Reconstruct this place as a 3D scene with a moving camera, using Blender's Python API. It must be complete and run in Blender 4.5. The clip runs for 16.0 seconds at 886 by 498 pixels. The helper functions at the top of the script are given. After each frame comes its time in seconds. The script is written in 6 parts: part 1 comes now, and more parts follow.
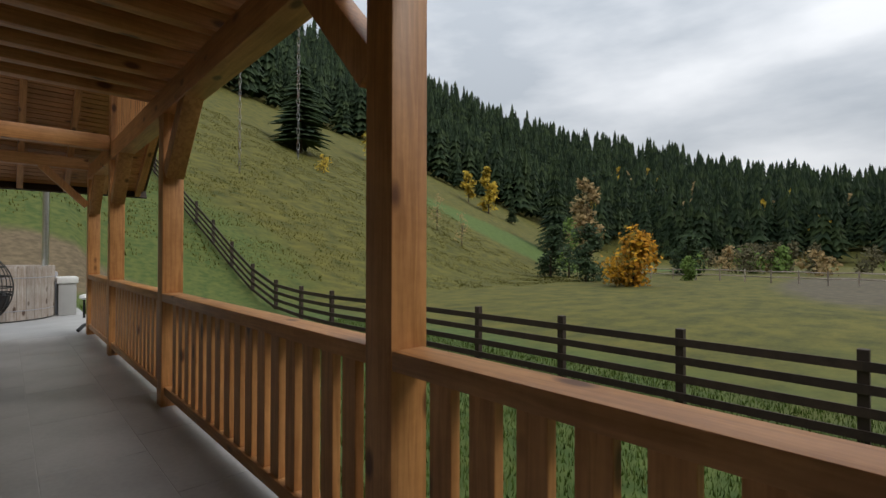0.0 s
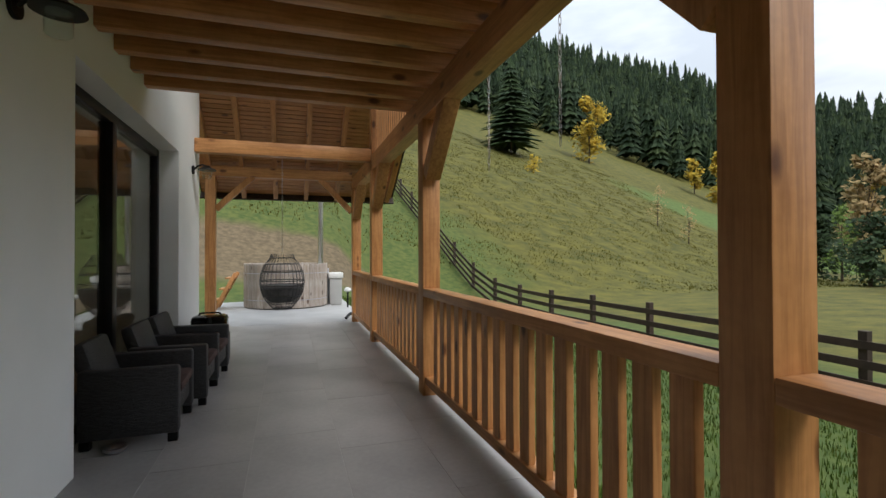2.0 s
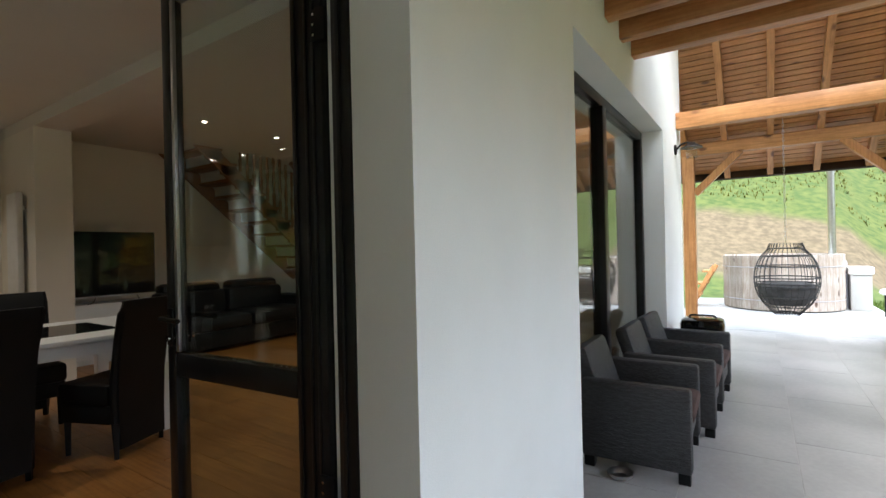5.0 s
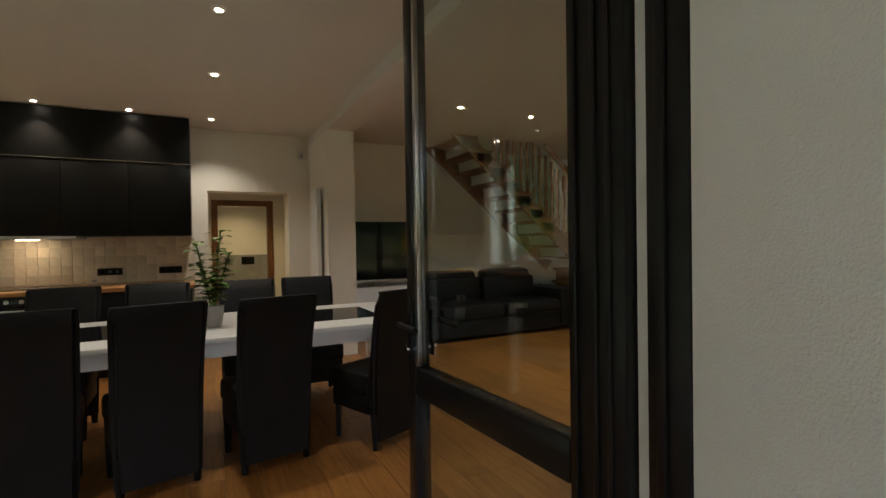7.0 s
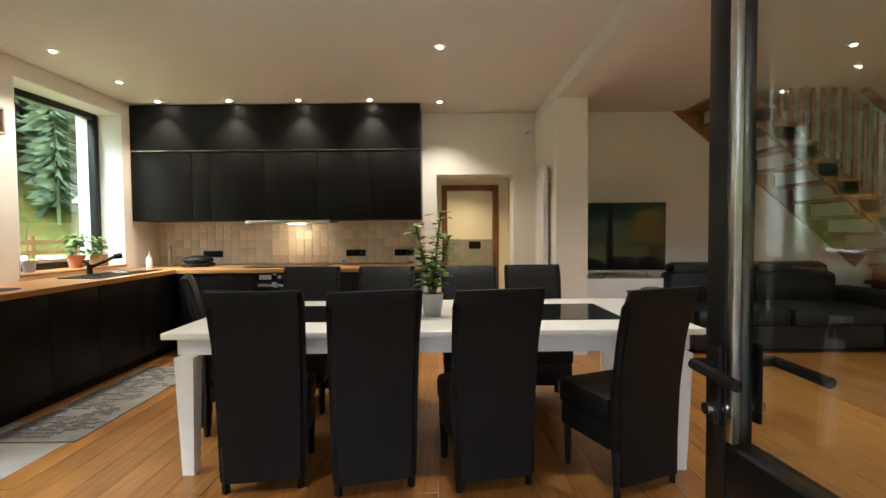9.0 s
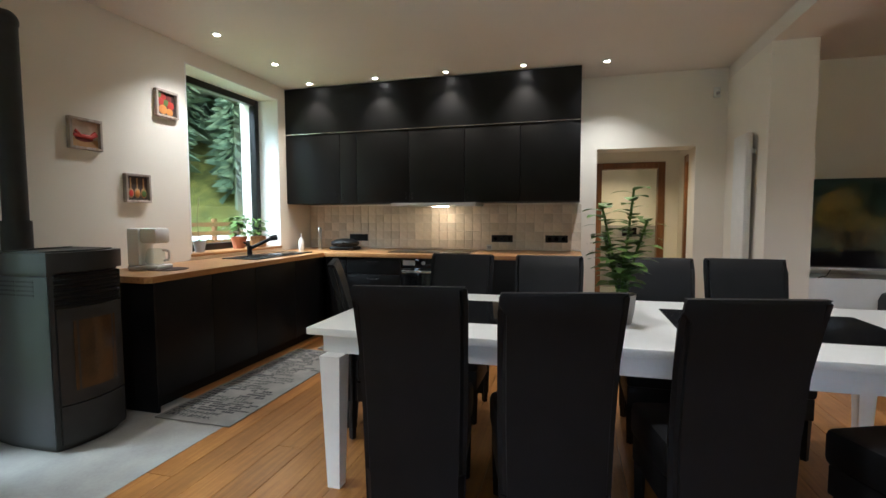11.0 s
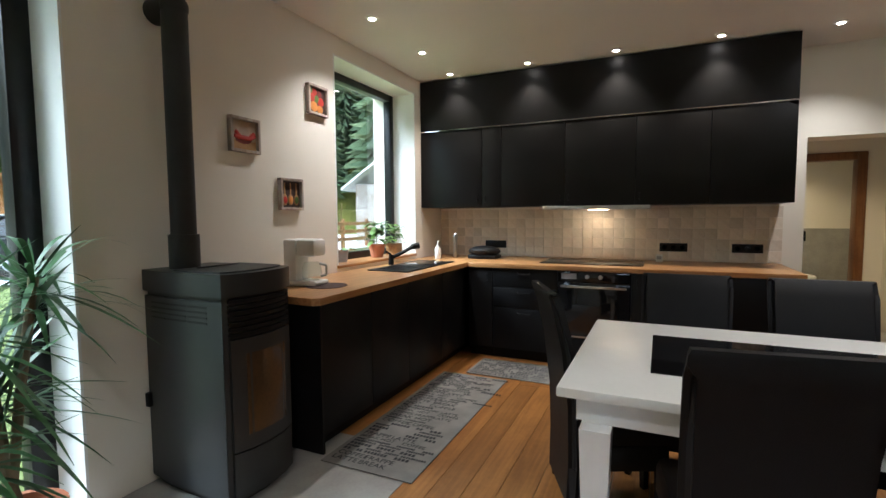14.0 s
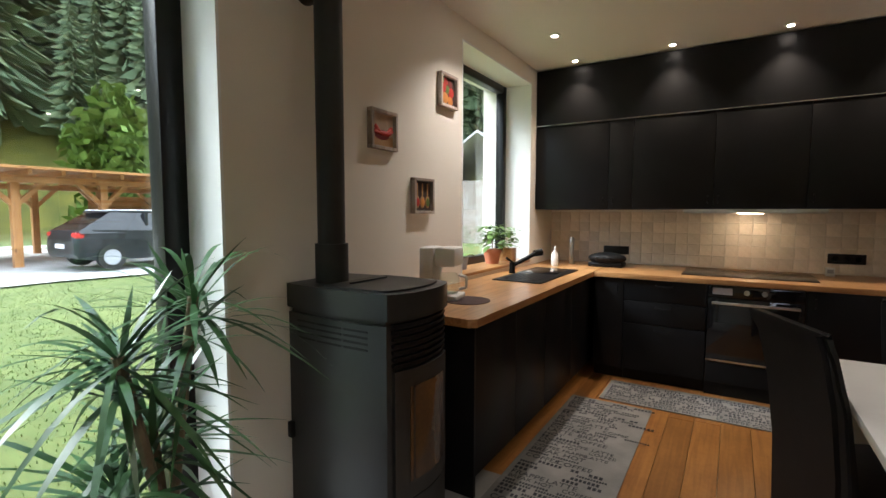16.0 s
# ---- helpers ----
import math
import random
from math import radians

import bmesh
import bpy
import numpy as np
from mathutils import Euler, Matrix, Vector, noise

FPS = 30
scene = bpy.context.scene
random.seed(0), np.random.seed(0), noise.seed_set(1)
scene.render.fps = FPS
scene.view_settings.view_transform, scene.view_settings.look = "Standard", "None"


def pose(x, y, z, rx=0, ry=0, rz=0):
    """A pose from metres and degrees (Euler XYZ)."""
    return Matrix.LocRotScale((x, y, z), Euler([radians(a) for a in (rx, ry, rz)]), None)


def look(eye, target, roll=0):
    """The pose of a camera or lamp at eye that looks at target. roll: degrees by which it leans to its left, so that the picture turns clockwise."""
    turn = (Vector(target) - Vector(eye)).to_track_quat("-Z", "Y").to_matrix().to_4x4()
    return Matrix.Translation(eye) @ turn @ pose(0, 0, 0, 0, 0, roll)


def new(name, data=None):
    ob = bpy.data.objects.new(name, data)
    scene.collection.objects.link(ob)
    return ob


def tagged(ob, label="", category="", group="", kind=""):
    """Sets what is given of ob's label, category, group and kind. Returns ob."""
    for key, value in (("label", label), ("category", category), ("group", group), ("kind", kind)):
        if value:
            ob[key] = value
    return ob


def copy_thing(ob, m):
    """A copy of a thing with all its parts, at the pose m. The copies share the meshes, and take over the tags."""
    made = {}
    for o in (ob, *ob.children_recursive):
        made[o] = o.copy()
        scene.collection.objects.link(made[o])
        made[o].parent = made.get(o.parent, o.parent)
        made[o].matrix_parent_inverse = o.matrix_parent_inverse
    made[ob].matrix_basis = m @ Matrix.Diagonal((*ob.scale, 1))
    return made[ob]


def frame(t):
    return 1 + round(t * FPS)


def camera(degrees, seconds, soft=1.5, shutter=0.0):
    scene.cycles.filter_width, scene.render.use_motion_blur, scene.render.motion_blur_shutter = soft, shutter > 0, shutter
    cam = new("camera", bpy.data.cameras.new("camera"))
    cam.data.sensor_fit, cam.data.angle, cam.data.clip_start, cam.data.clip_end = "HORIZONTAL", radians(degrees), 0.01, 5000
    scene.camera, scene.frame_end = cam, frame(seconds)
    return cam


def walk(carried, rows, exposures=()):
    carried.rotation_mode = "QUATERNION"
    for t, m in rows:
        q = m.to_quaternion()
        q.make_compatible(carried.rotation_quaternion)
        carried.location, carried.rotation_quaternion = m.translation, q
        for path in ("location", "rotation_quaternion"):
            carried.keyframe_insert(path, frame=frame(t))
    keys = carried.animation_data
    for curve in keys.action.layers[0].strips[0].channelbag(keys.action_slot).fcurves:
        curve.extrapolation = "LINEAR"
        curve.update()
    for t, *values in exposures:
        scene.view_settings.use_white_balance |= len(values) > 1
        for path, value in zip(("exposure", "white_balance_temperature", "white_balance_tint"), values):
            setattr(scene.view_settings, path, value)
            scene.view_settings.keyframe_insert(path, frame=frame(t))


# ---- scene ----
cam = camera(86.1, 16.0)
PATH = [
    (0, (0.238, 0.067, 1.283), (1.595, 1.536, 1.306), 0.1),
    (0.5, (0.192, 0.159, 1.278), (1.413, 1.743, 1.292), -0.2),
    (1, (0.152, 0.266, 1.275), (1.187, 1.978, 1.286), -0.3),
    (1.5, (0.121, 0.377, 1.275), (0.963, 2.191, 1.291), -0.4),
    (2, (0.065, 0.509, 1.261), (0.686, 2.41, 1.282), -0.2),
    (2.5, (-0.025, 0.674, 1.258), (0.391, 2.63, 1.278), -0.2),
    (3, (-0.115, 0.83, 1.272), (0.044, 2.823, 1.279), -0.4),
    (3.5, (-0.156, 0.972, 1.278), (-0.331, 2.964, 1.28), -0.7),
    (4, (-0.192, 1.132, 1.272), (-0.753, 3.051, 1.284), -0.9),
    (4.5, (-0.265, 1.254, 1.283), (-1.124, 3.06, 1.286), -1.1),
    (5, (-0.326, 1.343, 1.286), (-1.435, 3.008, 1.289), -1.3),
    (7.5, (-1.071, 1.812, 1.306), (-2.942, 2.518, 1.271), -0.8),
    (8, (-1.219, 1.852, 1.308), (-3.154, 2.358, 1.266), -0.8),
    (8.5, (-1.36, 1.879, 1.297), (-3.343, 2.137, 1.24), -0.7),
    (9, (-1.523, 1.854, 1.283), (-3.522, 1.864, 1.21), -0.5),
    (9.5, (-1.644, 1.825, 1.271), (-3.629, 1.598, 1.166), -0.4),
    (10, (-1.799, 1.783, 1.264), (-3.743, 1.333, 1.127), -0.3),
    (12.5, (-2.29, 1.153, 1.281), (-4.196, 0.56, 1.152), -0.3),
    (13, (-2.333, 1.039, 1.285), (-4.209, 0.358, 1.158), -0.6),
    (13.5, (-2.372, 0.887, 1.3), (-4.217, 0.126, 1.171), -0.6),
    (14, (-2.41, 0.688, 1.341), (-4.223, -0.145, 1.203), -0.4),
    (14.5, (-2.462, 0.535, 1.366), (-4.229, -0.39, 1.223), -0.5),
    (15, (-2.529, 0.379, 1.371), (-4.242, -0.642, 1.221), -0.5),
    (15.5, (-2.537, 0.223, 1.38), (-4.228, -0.835, 1.223), -0.2),
    (16, (-2.509, 0.013, 1.393), (-4.211, -1.027, 1.242), 0.1),
]
SKY, SPOT_W = 0.15, 11.5
walk(cam, [(t, look(eye, target, roll)) for t, eye, target, roll in PATH], [(0.0, -0.4, 6600, 10), (1.5, -0.1, 6500, 10), (2.5, 0.6, 6350, 10), (3.5, 1.5, 6100, 10), (5.0, 1.8, 6000, 9), (7.5, 2.55, 6300, 10), (8.5, 3.25, 6250, 10), (9.5, 3.1, 5750, 10), (10.2, 2.9, 5300, 9), (12.5, 2.85, 5300, 10), (14.0, 2.7, 5450, 12), (16.0, 2.45, 5900, 16)])

# ---- world and daylight ----
world = bpy.data.worlds.new("overcast_sky")
scene.world = world
world.use_nodes = True
wn, wl = world.node_tree.nodes, world.node_tree.links
wn.clear()
w_out = wn.new("ShaderNodeOutputWorld")
w_bg = wn.new("ShaderNodeBackground")
w_sky = wn.new("ShaderNodeTexSky")
w_sky.sky_type, w_sky.sun_disc = "NISHITA", False
w_sky.sun_elevation, w_sky.sun_rotation = radians(38), radians(150)
w_sky.air_density, w_sky.dust_density = 1.0, 4.0
w_co = wn.new("ShaderNodeTexCoord")
w_map = wn.new("ShaderNodeMapping")
w_map.inputs["Scale"].default_value = (1.0, 1.0, 3.2)
w_noise = wn.new("ShaderNodeTexNoise")
w_noise.inputs["Scale"].default_value, w_noise.inputs["Detail"].default_value = 2.2, 6.0
w_ramp = wn.new("ShaderNodeValToRGB")
w_ramp.color_ramp.elements[0].position, w_ramp.color_ramp.elements[0].color = 0.36, (4.3, 4.75, 5.3, 1)
w_ramp.color_ramp.elements[1].position, w_ramp.color_ramp.elements[1].color = 0.66, (8.0, 8.3, 8.7, 1)
w_mix = wn.new("ShaderNodeMixRGB")
w_mix.inputs[0].default_value = 0.92
wl.new(w_co.outputs["Generated"], w_map.inputs[0])
wl.new(w_map.outputs[0], w_noise.inputs["Vector"])
wl.new(w_noise.outputs["Fac"], w_ramp.inputs[0])
wl.new(w_sky.outputs[0], w_mix.inputs[1])
wl.new(w_ramp.outputs[0], w_mix.inputs[2])
# an overcast dome is brighter overhead than at the horizon
w_sep, w_grad, w_dome = wn.new("ShaderNodeSeparateXYZ"), wn.new("ShaderNodeMapRange"), wn.new("ShaderNodeMixRGB")
w_grad.inputs["From Max"].default_value = 0.9
w_grad.inputs["To Min"].default_value, w_grad.inputs["To Max"].default_value = 0.72, 1.7
w_dome.blend_type, w_dome.inputs[0].default_value = "MULTIPLY", 1.0
wl.new(w_co.outputs["Generated"], w_sep.inputs[0])
wl.new(w_sep.outputs["Z"], w_grad.inputs[0])
wl.new(w_mix.outputs[0], w_dome.inputs[1])
wl.new(w_grad.outputs[0], w_dome.inputs[2])
wl.new(w_dome.outputs[0], w_bg.inputs[0])
w_bg.inputs[1].default_value = SKY
wl.new(w_bg.outputs[0], w_out.inputs[0])
sun = new("sun", bpy.data.lights.new("sun", "SUN"))
sun.data.energy, sun.data.angle, sun.data.color = 1.5, radians(25), (1.0, 0.96, 0.9)
sun.matrix_world = look((30, -50, 60), (0, 0, 0))


# ---- materials ----
def surf(name, a, b, rough=0.6, scale=8.0, bump=0.15, metal=0.0, stretch=(1, 1, 1), fine=60.0, vary=0.0, spec=0.5, coat=0.0):
    """Two tones mixed by coarse and fine noise, with a little relief; vary: lightness from piece to piece."""
    m = bpy.data.materials.new(name)
    m.use_nodes = True
    n, l = m.node_tree.nodes, m.node_tree.links
    p = n["Principled BSDF"]
    co, mp = n.new("ShaderNodeTexCoord"), n.new("ShaderNodeMapping")
    mp.inputs["Scale"].default_value = stretch
    l.new(co.outputs["Object"], mp.inputs[0])
    n1, n2 = n.new("ShaderNodeTexNoise"), n.new("ShaderNodeTexNoise")
    n1.inputs["Scale"].default_value, n1.inputs["Detail"].default_value = scale, 5
    n2.inputs["Scale"].default_value, n2.inputs["Detail"].default_value = fine, 3
    add = n.new("ShaderNodeMath")
    add.operation = "MULTIPLY_ADD"
    add.inputs[1].default_value = 0.35
    r = n.new("ShaderNodeValToRGB")
    r.color_ramp.elements[0].position, r.color_ramp.elements[0].color = 0.45, (*a, 1)
    r.color_ramp.elements[1].position, r.color_ramp.elements[1].color = 0.85, (*b, 1)
    for q in (n1, n2):
        l.new(mp.outputs[0], q.inputs["Vector"])
    l.new(n2.outputs["Fac"], add.inputs[0])
    l.new(n1.outputs["Fac"], add.inputs[2])
    l.new(add.outputs[0], r.inputs[0])
    colour = r.outputs[0]
    if vary:
        info, hsv, mr = n.new("ShaderNodeObjectInfo"), n.new("ShaderNodeHueSaturation"), n.new("ShaderNodeMapRange")
        mr.inputs["To Min"].default_value, mr.inputs["To Max"].default_value = 1 - vary, 1 + vary
        l.new(info.outputs["Random"], mr.inputs[0])
        l.new(mr.outputs[0], hsv.inputs["Value"])
        l.new(colour, hsv.inputs["Color"])
        colour = hsv.outputs[0]
    l.new(colour, p.inputs["Base Color"])
    p.inputs["Roughness"].default_value, p.inputs["Metallic"].default_value = rough, metal
    p.inputs["Specular IOR Level"].default_value = spec
    p.inputs["Coat Weight"].default_value = coat
    if bump:
        bp = n.new("ShaderNodeBump")
        bp.inputs["Strength"].default_value, bp.inputs["Distance"].default_value = bump, 0.01
        l.new(add.outputs[0], bp.inputs["Height"])
        l.new(bp.outputs[0], p.inputs["Normal"])
    return m


def timber(name, pale, dark, axis, rough=0.45, knots=True, vary=0.1):
    """Planed softwood: grain lines along the axis, dark knots."""
    m = surf(name, pale, dark, rough, 2.5, 0.0, fine=30, vary=vary)
    n, l = m.node_tree.nodes, m.node_tree.links
    p = n["Principled BSDF"]
    was = p.inputs["Base Color"].links[0].from_socket
    co, mp = n.new("ShaderNodeTexCoord"), n.new("ShaderNodeMapping")
    info, sh = n.new("ShaderNodeObjectInfo"), n.new("ShaderNodeVectorMath")
    sh.operation = "MULTIPLY_ADD"
    sh.inputs[1].default_value = (7.0, 3.0, 5.0)
    l.new(info.outputs["Random"], sh.inputs[0])
    l.new(co.outputs["Object"], sh.inputs[2])
    s = [26.0, 26.0, 26.0]
    s["xyz".index(axis)] = 1.6
    mp.inputs["Scale"].default_value = s
    l.new(sh.outputs[0], mp.inputs[0])
    g = n.new("ShaderNodeTexNoise")
    g.inputs["Scale"].default_value, g.inputs["Detail"].default_value, g.inputs["Distortion"].default_value = 1.6, 4, 0.6
    l.new(mp.outputs[0], g.inputs["Vector"])
    gr = n.new("ShaderNodeValToRGB")
    gr.color_ramp.elements[0].position, gr.color_ramp.elements[0].color = 0.35, (0.62, 0.55, 0.48, 1)
    gr.color_ramp.elements[1].position, gr.color_ramp.elements[1].color = 0.62, (1, 1, 1, 1)
    l.new(g.outputs["Fac"], gr.inputs[0])
    mul = n.new("ShaderNodeMixRGB")
    mul.blend_type = "MULTIPLY"
    mul.inputs[0].default_value = 0.75
    l.new(was, mul.inputs[1])
    l.new(gr.outputs[0], mul.inputs[2])
    out = mul.outputs[0]
    if knots:
        km, v = n.new("ShaderNodeMapping"), n.new("ShaderNodeTexVoronoi")
        ks = [5.5, 5.5, 5.5]
        ks["xyz".index(axis)] = 2.6
        km.inputs["Scale"].default_value = ks
        l.new(sh.outputs[0], km.inputs[0])
        l.new(km.outputs[0], v.inputs["Vector"])
        v.inputs["Scale"].default_value = 1.0
        kr = n.new("ShaderNodeValToRGB")
        kr.color_ramp.elements[0].position, kr.color_ramp.elements[0].color = 0.10, (0.16, 0.075, 0.04, 1)
        kr.color_ramp.elements[1].position, kr.color_ramp.elements[1].color = 0.19, (1, 1, 1, 1)
        l.new(v.outputs["Distance"], kr.inputs[0])
        k = n.new("ShaderNodeMixRGB")
        k.blend_type = "MULTIPLY"
        k.inputs[0].default_value = 0.85
        l.new(out, k.inputs[1])
        l.new(kr.outputs[0], k.inputs[2])
        out = k.outputs[0]
    l.new(out, p.inputs["Base Color"])
    bp = n.new("ShaderNodeBump")
    bp.inputs["Strength"].default_value, bp.inputs["Distance"].default_value = 0.25, 0.004
    l.new(g.outputs["Fac"], bp.inputs["Height"])
    l.new(bp.outputs[0], p.inputs["Normal"])
    return m


def glass(name, tint=(0.9, 0.95, 0.93), rough=0.0):
    """A thin pane: clear with a mirror sheen that grows at a slant."""
    m = bpy.data.materials.new(name)
    m.use_nodes = True
    n, l = m.node_tree.nodes, m.node_tree.links
    n.clear()
    o, mix, fr = n.new("ShaderNodeOutputMaterial"), n.new("ShaderNodeMixShader"), n.new("ShaderNodeLayerWeight")
    tr, gl = n.new("ShaderNodeBsdfTransparent"), n.new("ShaderNodeBsdfGlossy")
    tr.inputs[0].default_value = (*tint, 1)
    gl.inputs["Roughness"].default_value = rough
    pw, ma = n.new("ShaderNodeMath"), n.new("ShaderNodeMath")
    fr.inputs[0].default_value = 0.5
    pw.operation, pw.inputs[1].default_value = "POWER", 4.0
    ma.operation, ma.inputs[1].default_value, ma.inputs[2].default_value = "MULTIPLY_ADD", 0.85, 0.065
    l.new(fr.outputs["Facing"], pw.inputs[0])
    l.new(pw.outputs[0], ma.inputs[0])
    l.new(ma.outputs[0], mix.inputs[0])
    l.new(tr.outputs[0], mix.inputs[1])
    l.new(gl.outputs[0], mix.inputs[2])
    l.new(mix.outputs[0], o.inputs[0])
    return m


def glow(name, colour, strength):
    m = bpy.data.materials.new(name)
    m.use_nodes = True
    p = m.node_tree.nodes["Principled BSDF"]
    p.inputs["Emission Color"].default_value, p.inputs["Emission Strength"].default_value = (*colour, 1), strength
    p.inputs["Base Color"].default_value = (*colour, 1)
    return m


LARCH, LARCH_D = (0.60, 0.30, 0.115), (0.45, 0.205, 0.07)
M_WX, M_WY, M_WZ = (timber("larch_" + a, LARCH, LARCH_D, a) for a in "xyz")
M_OAK = timber("oak_floor", (0.40, 0.185, 0.05), (0.27, 0.115, 0.028), "x", 0.33, False, 0.16)
M_STAIR = timber("stair_wood", (0.36, 0.175, 0.065), (0.25, 0.11, 0.038), "y", 0.4, False)
M_FRAMEW = timber("door_wood", (0.26, 0.12, 0.045), (0.17, 0.07, 0.025), "z", 0.4, False)
M_TOP = timber("worktop_wood", (0.52, 0.29, 0.12), (0.40, 0.2, 0.075), "x", 0.3, False)
M_TOPY = timber("worktop_wood_y", (0.52, 0.29, 0.12), (0.40, 0.2, 0.075), "y", 0.3, False)
M_FENCE = surf("fence_stain", (0.028, 0.016, 0.012), (0.05, 0.03, 0.022), 0.7, 6, 0.3, vary=0.2)
M_RENDER = surf("white_render", (0.775, 0.795, 0.785), (0.825, 0.845, 0.835), 0.85, 2.0, 0.35, fine=220)
M_WALL = surf("interior_paint", (0.77, 0.73, 0.655), (0.81, 0.77, 0.695), 0.8, 1.5, 0.06, fine=160)
M_CEIL = surf("ceiling_paint", (0.70, 0.66, 0.61), (0.74, 0.70, 0.65), 0.8, 1.2, 0.05, fine=120)
M_REVEAL = surf("reveal_paint", (0.80, 0.81, 0.81), (0.84, 0.85, 0.85), 0.75, 2, 0.05)
M_TILE = surf("grey_porcelain", (0.27, 0.265, 0.26), (0.37, 0.362, 0.355), 0.42, 1.6, 0.1, fine=30, vary=0.05)
M_GROUT = surf("grout", (0.40, 0.39, 0.38), (0.47, 0.46, 0.45), 0.9, 12, 0.1)
M_SLAB = surf("pale_concrete", (0.36, 0.36, 0.355), (0.44, 0.44, 0.435), 0.8, 1.5, 0.15)
M_STONE = surf("hearth_tile", (0.26, 0.25, 0.24), (0.36, 0.35, 0.33), 0.4, 5, 0.05)
M_BLACK = surf("black_front", (0.005, 0.005, 0.0055), (0.008, 0.008, 0.009), 0.42, 3, 0.03, fine=200, vary=0.1, spec=0.2)
M_ALU = surf("black_aluminium", (0.006, 0.006, 0.007), (0.011, 0.011, 0.012), 0.32, 20, 0.02, spec=0.35)
M_STEEL = surf("steel", (0.55, 0.55, 0.55), (0.65, 0.65, 0.66), 0.28, 20, 0.02, 1.0)
M_CHROME = surf("chrome", (0.75, 0.75, 0.76), (0.8, 0.8, 0.8), 0.12, 20, 0.0, 1.0)
M_SEAL = surf("grey_seal", (0.33, 0.33, 0.36), (0.4, 0.4, 0.43), 0.5, 10, 0.05)
M_LEATHER = surf("black_faux_leather", (0.006, 0.006, 0.0066), (0.010, 0.010, 0.011), 0.5, 5, 0.25, fine=260, vary=0.08, spec=0.22)
M_SOFA = surf("sofa_leather", (0.006, 0.006, 0.007), (0.014, 0.014, 0.015), 0.38, 4, 0.3, fine=140, spec=0.3)
M_WHITE = surf("white_lacquer", (0.78, 0.78, 0.77), (0.83, 0.83, 0.82), 0.3, 5, 0.02)
M_WHITEP = surf("white_plastic", (0.7, 0.7, 0.69), (0.76, 0.76, 0.75), 0.35, 9, 0.0)
M_BGLASS = surf("black_glass", (0.006, 0.006, 0.007), (0.009, 0.009, 0.01), 0.06, 5, 0.0)
M_STOVE = surf("stove_steel", (0.011, 0.0125, 0.014), (0.017, 0.0185, 0.021), 0.38, 5, 0.06, fine=300)
M_PIPE = surf("pipe_enamel", (0.012, 0.012, 0.012), (0.02, 0.02, 0.02), 0.5, 9, 0.04)
M_GLASS = glass("clear_glass")
M_WICKER = surf("dark_wicker", (0.016, 0.017, 0.019), (0.035, 0.036, 0.04), 0.55, 30, 0.9, fine=95, stretch=(1, 1, 3))
M_CUSHION = surf("brown_cushion", (0.05, 0.028, 0.026), (0.075, 0.042, 0.038), 0.9, 12, 0.3, fine=250)
M_RATTAN = surf("grey_rattan", (0.03, 0.031, 0.033), (0.06, 0.061, 0.064), 0.6, 20, 0.5)
M_TUB = timber("weathered_larch", (0.50, 0.46, 0.43), (0.36, 0.29, 0.24), "z", 0.8, True, 0.22)
M_TERRA = surf("terracotta", (0.42, 0.15, 0.075), (0.5, 0.19, 0.1), 0.75, 8, 0.2)
M_SOIL = surf("soil", (0.03, 0.02, 0.014), (0.06, 0.042, 0.03), 0.95, 25, 0.8)
M_LEAF = surf("plant_leaf", (0.075, 0.155, 0.025), (0.14, 0.245, 0.05), 0.45, 6, 0.1)
M_LEAFD = surf("dracaena_leaf", (0.025, 0.075, 0.028), (0.05, 0.13, 0.04), 0.38, 5, 0.1)
M_STEM = surf("plant_stem", (0.16, 0.13, 0.08), (0.24, 0.2, 0.13), 0.8, 14, 0.4)
M_BULB = glow("lamp_glow", (1.0, 0.86, 0.66), 16)
M_BARK = surf("bark", (0.05, 0.038, 0.03), (0.1, 0.078, 0.06), 0.9, 7, 0.8)
M_PAPER = surf("backsplash_tile", (0.60, 0.52, 0.42), (0.76, 0.68, 0.58), 0.5, 5, 0.1, vary=0.13)
M_RUG = surf("rug_weave", (0.16, 0.157, 0.152), (0.25, 0.243, 0.23), 0.95, 5, 0.4, fine=240)
M_INK = surf("rug_print", (0.012, 0.013, 0.018), (0.035, 0.036, 0.045), 0.95, 20, 0.2)


# ---- mesh helpers ----
def box(bm, x0, x1, y0, y1, z0, z1, bevel=0.0, m=None):
    made = bmesh.ops.create_cube(bm, size=1)["verts"]
    bmesh.ops.transform(bm, verts=made, matrix=Matrix.Translation(((x0 + x1) / 2, (y0 + y1) / 2, (z0 + z1) / 2)) @ Matrix.Diagonal((abs(x1 - x0), abs(y1 - y0), abs(z1 - z0), 1)))
    if bevel:
        edges = list({e for v in made for e in v.link_edges})
        got = bmesh.ops.bevel(bm, geom=edges, offset=bevel, segments=2, profile=0.5, affect="EDGES")
        made = list({v for f in got["faces"] for v in f.verts} | {v for v in made if v.is_valid})
    if m is not None:
        bmesh.ops.transform(bm, verts=made, matrix=m)
    return bm


def rod(bm, p, q, r, r2=None, seg=12, caps=True):
    p, q = Vector(p), Vector(q)
    turn = (q - p).to_track_quat("Z", "Y").to_matrix().to_4x4()
    bmesh.ops.create_cone(bm, cap_ends=caps, segments=seg, radius1=r, radius2=r if r2 is None else r2, depth=(q - p).length, matrix=Matrix.Translation((p + q) / 2) @ turn)
    return bm


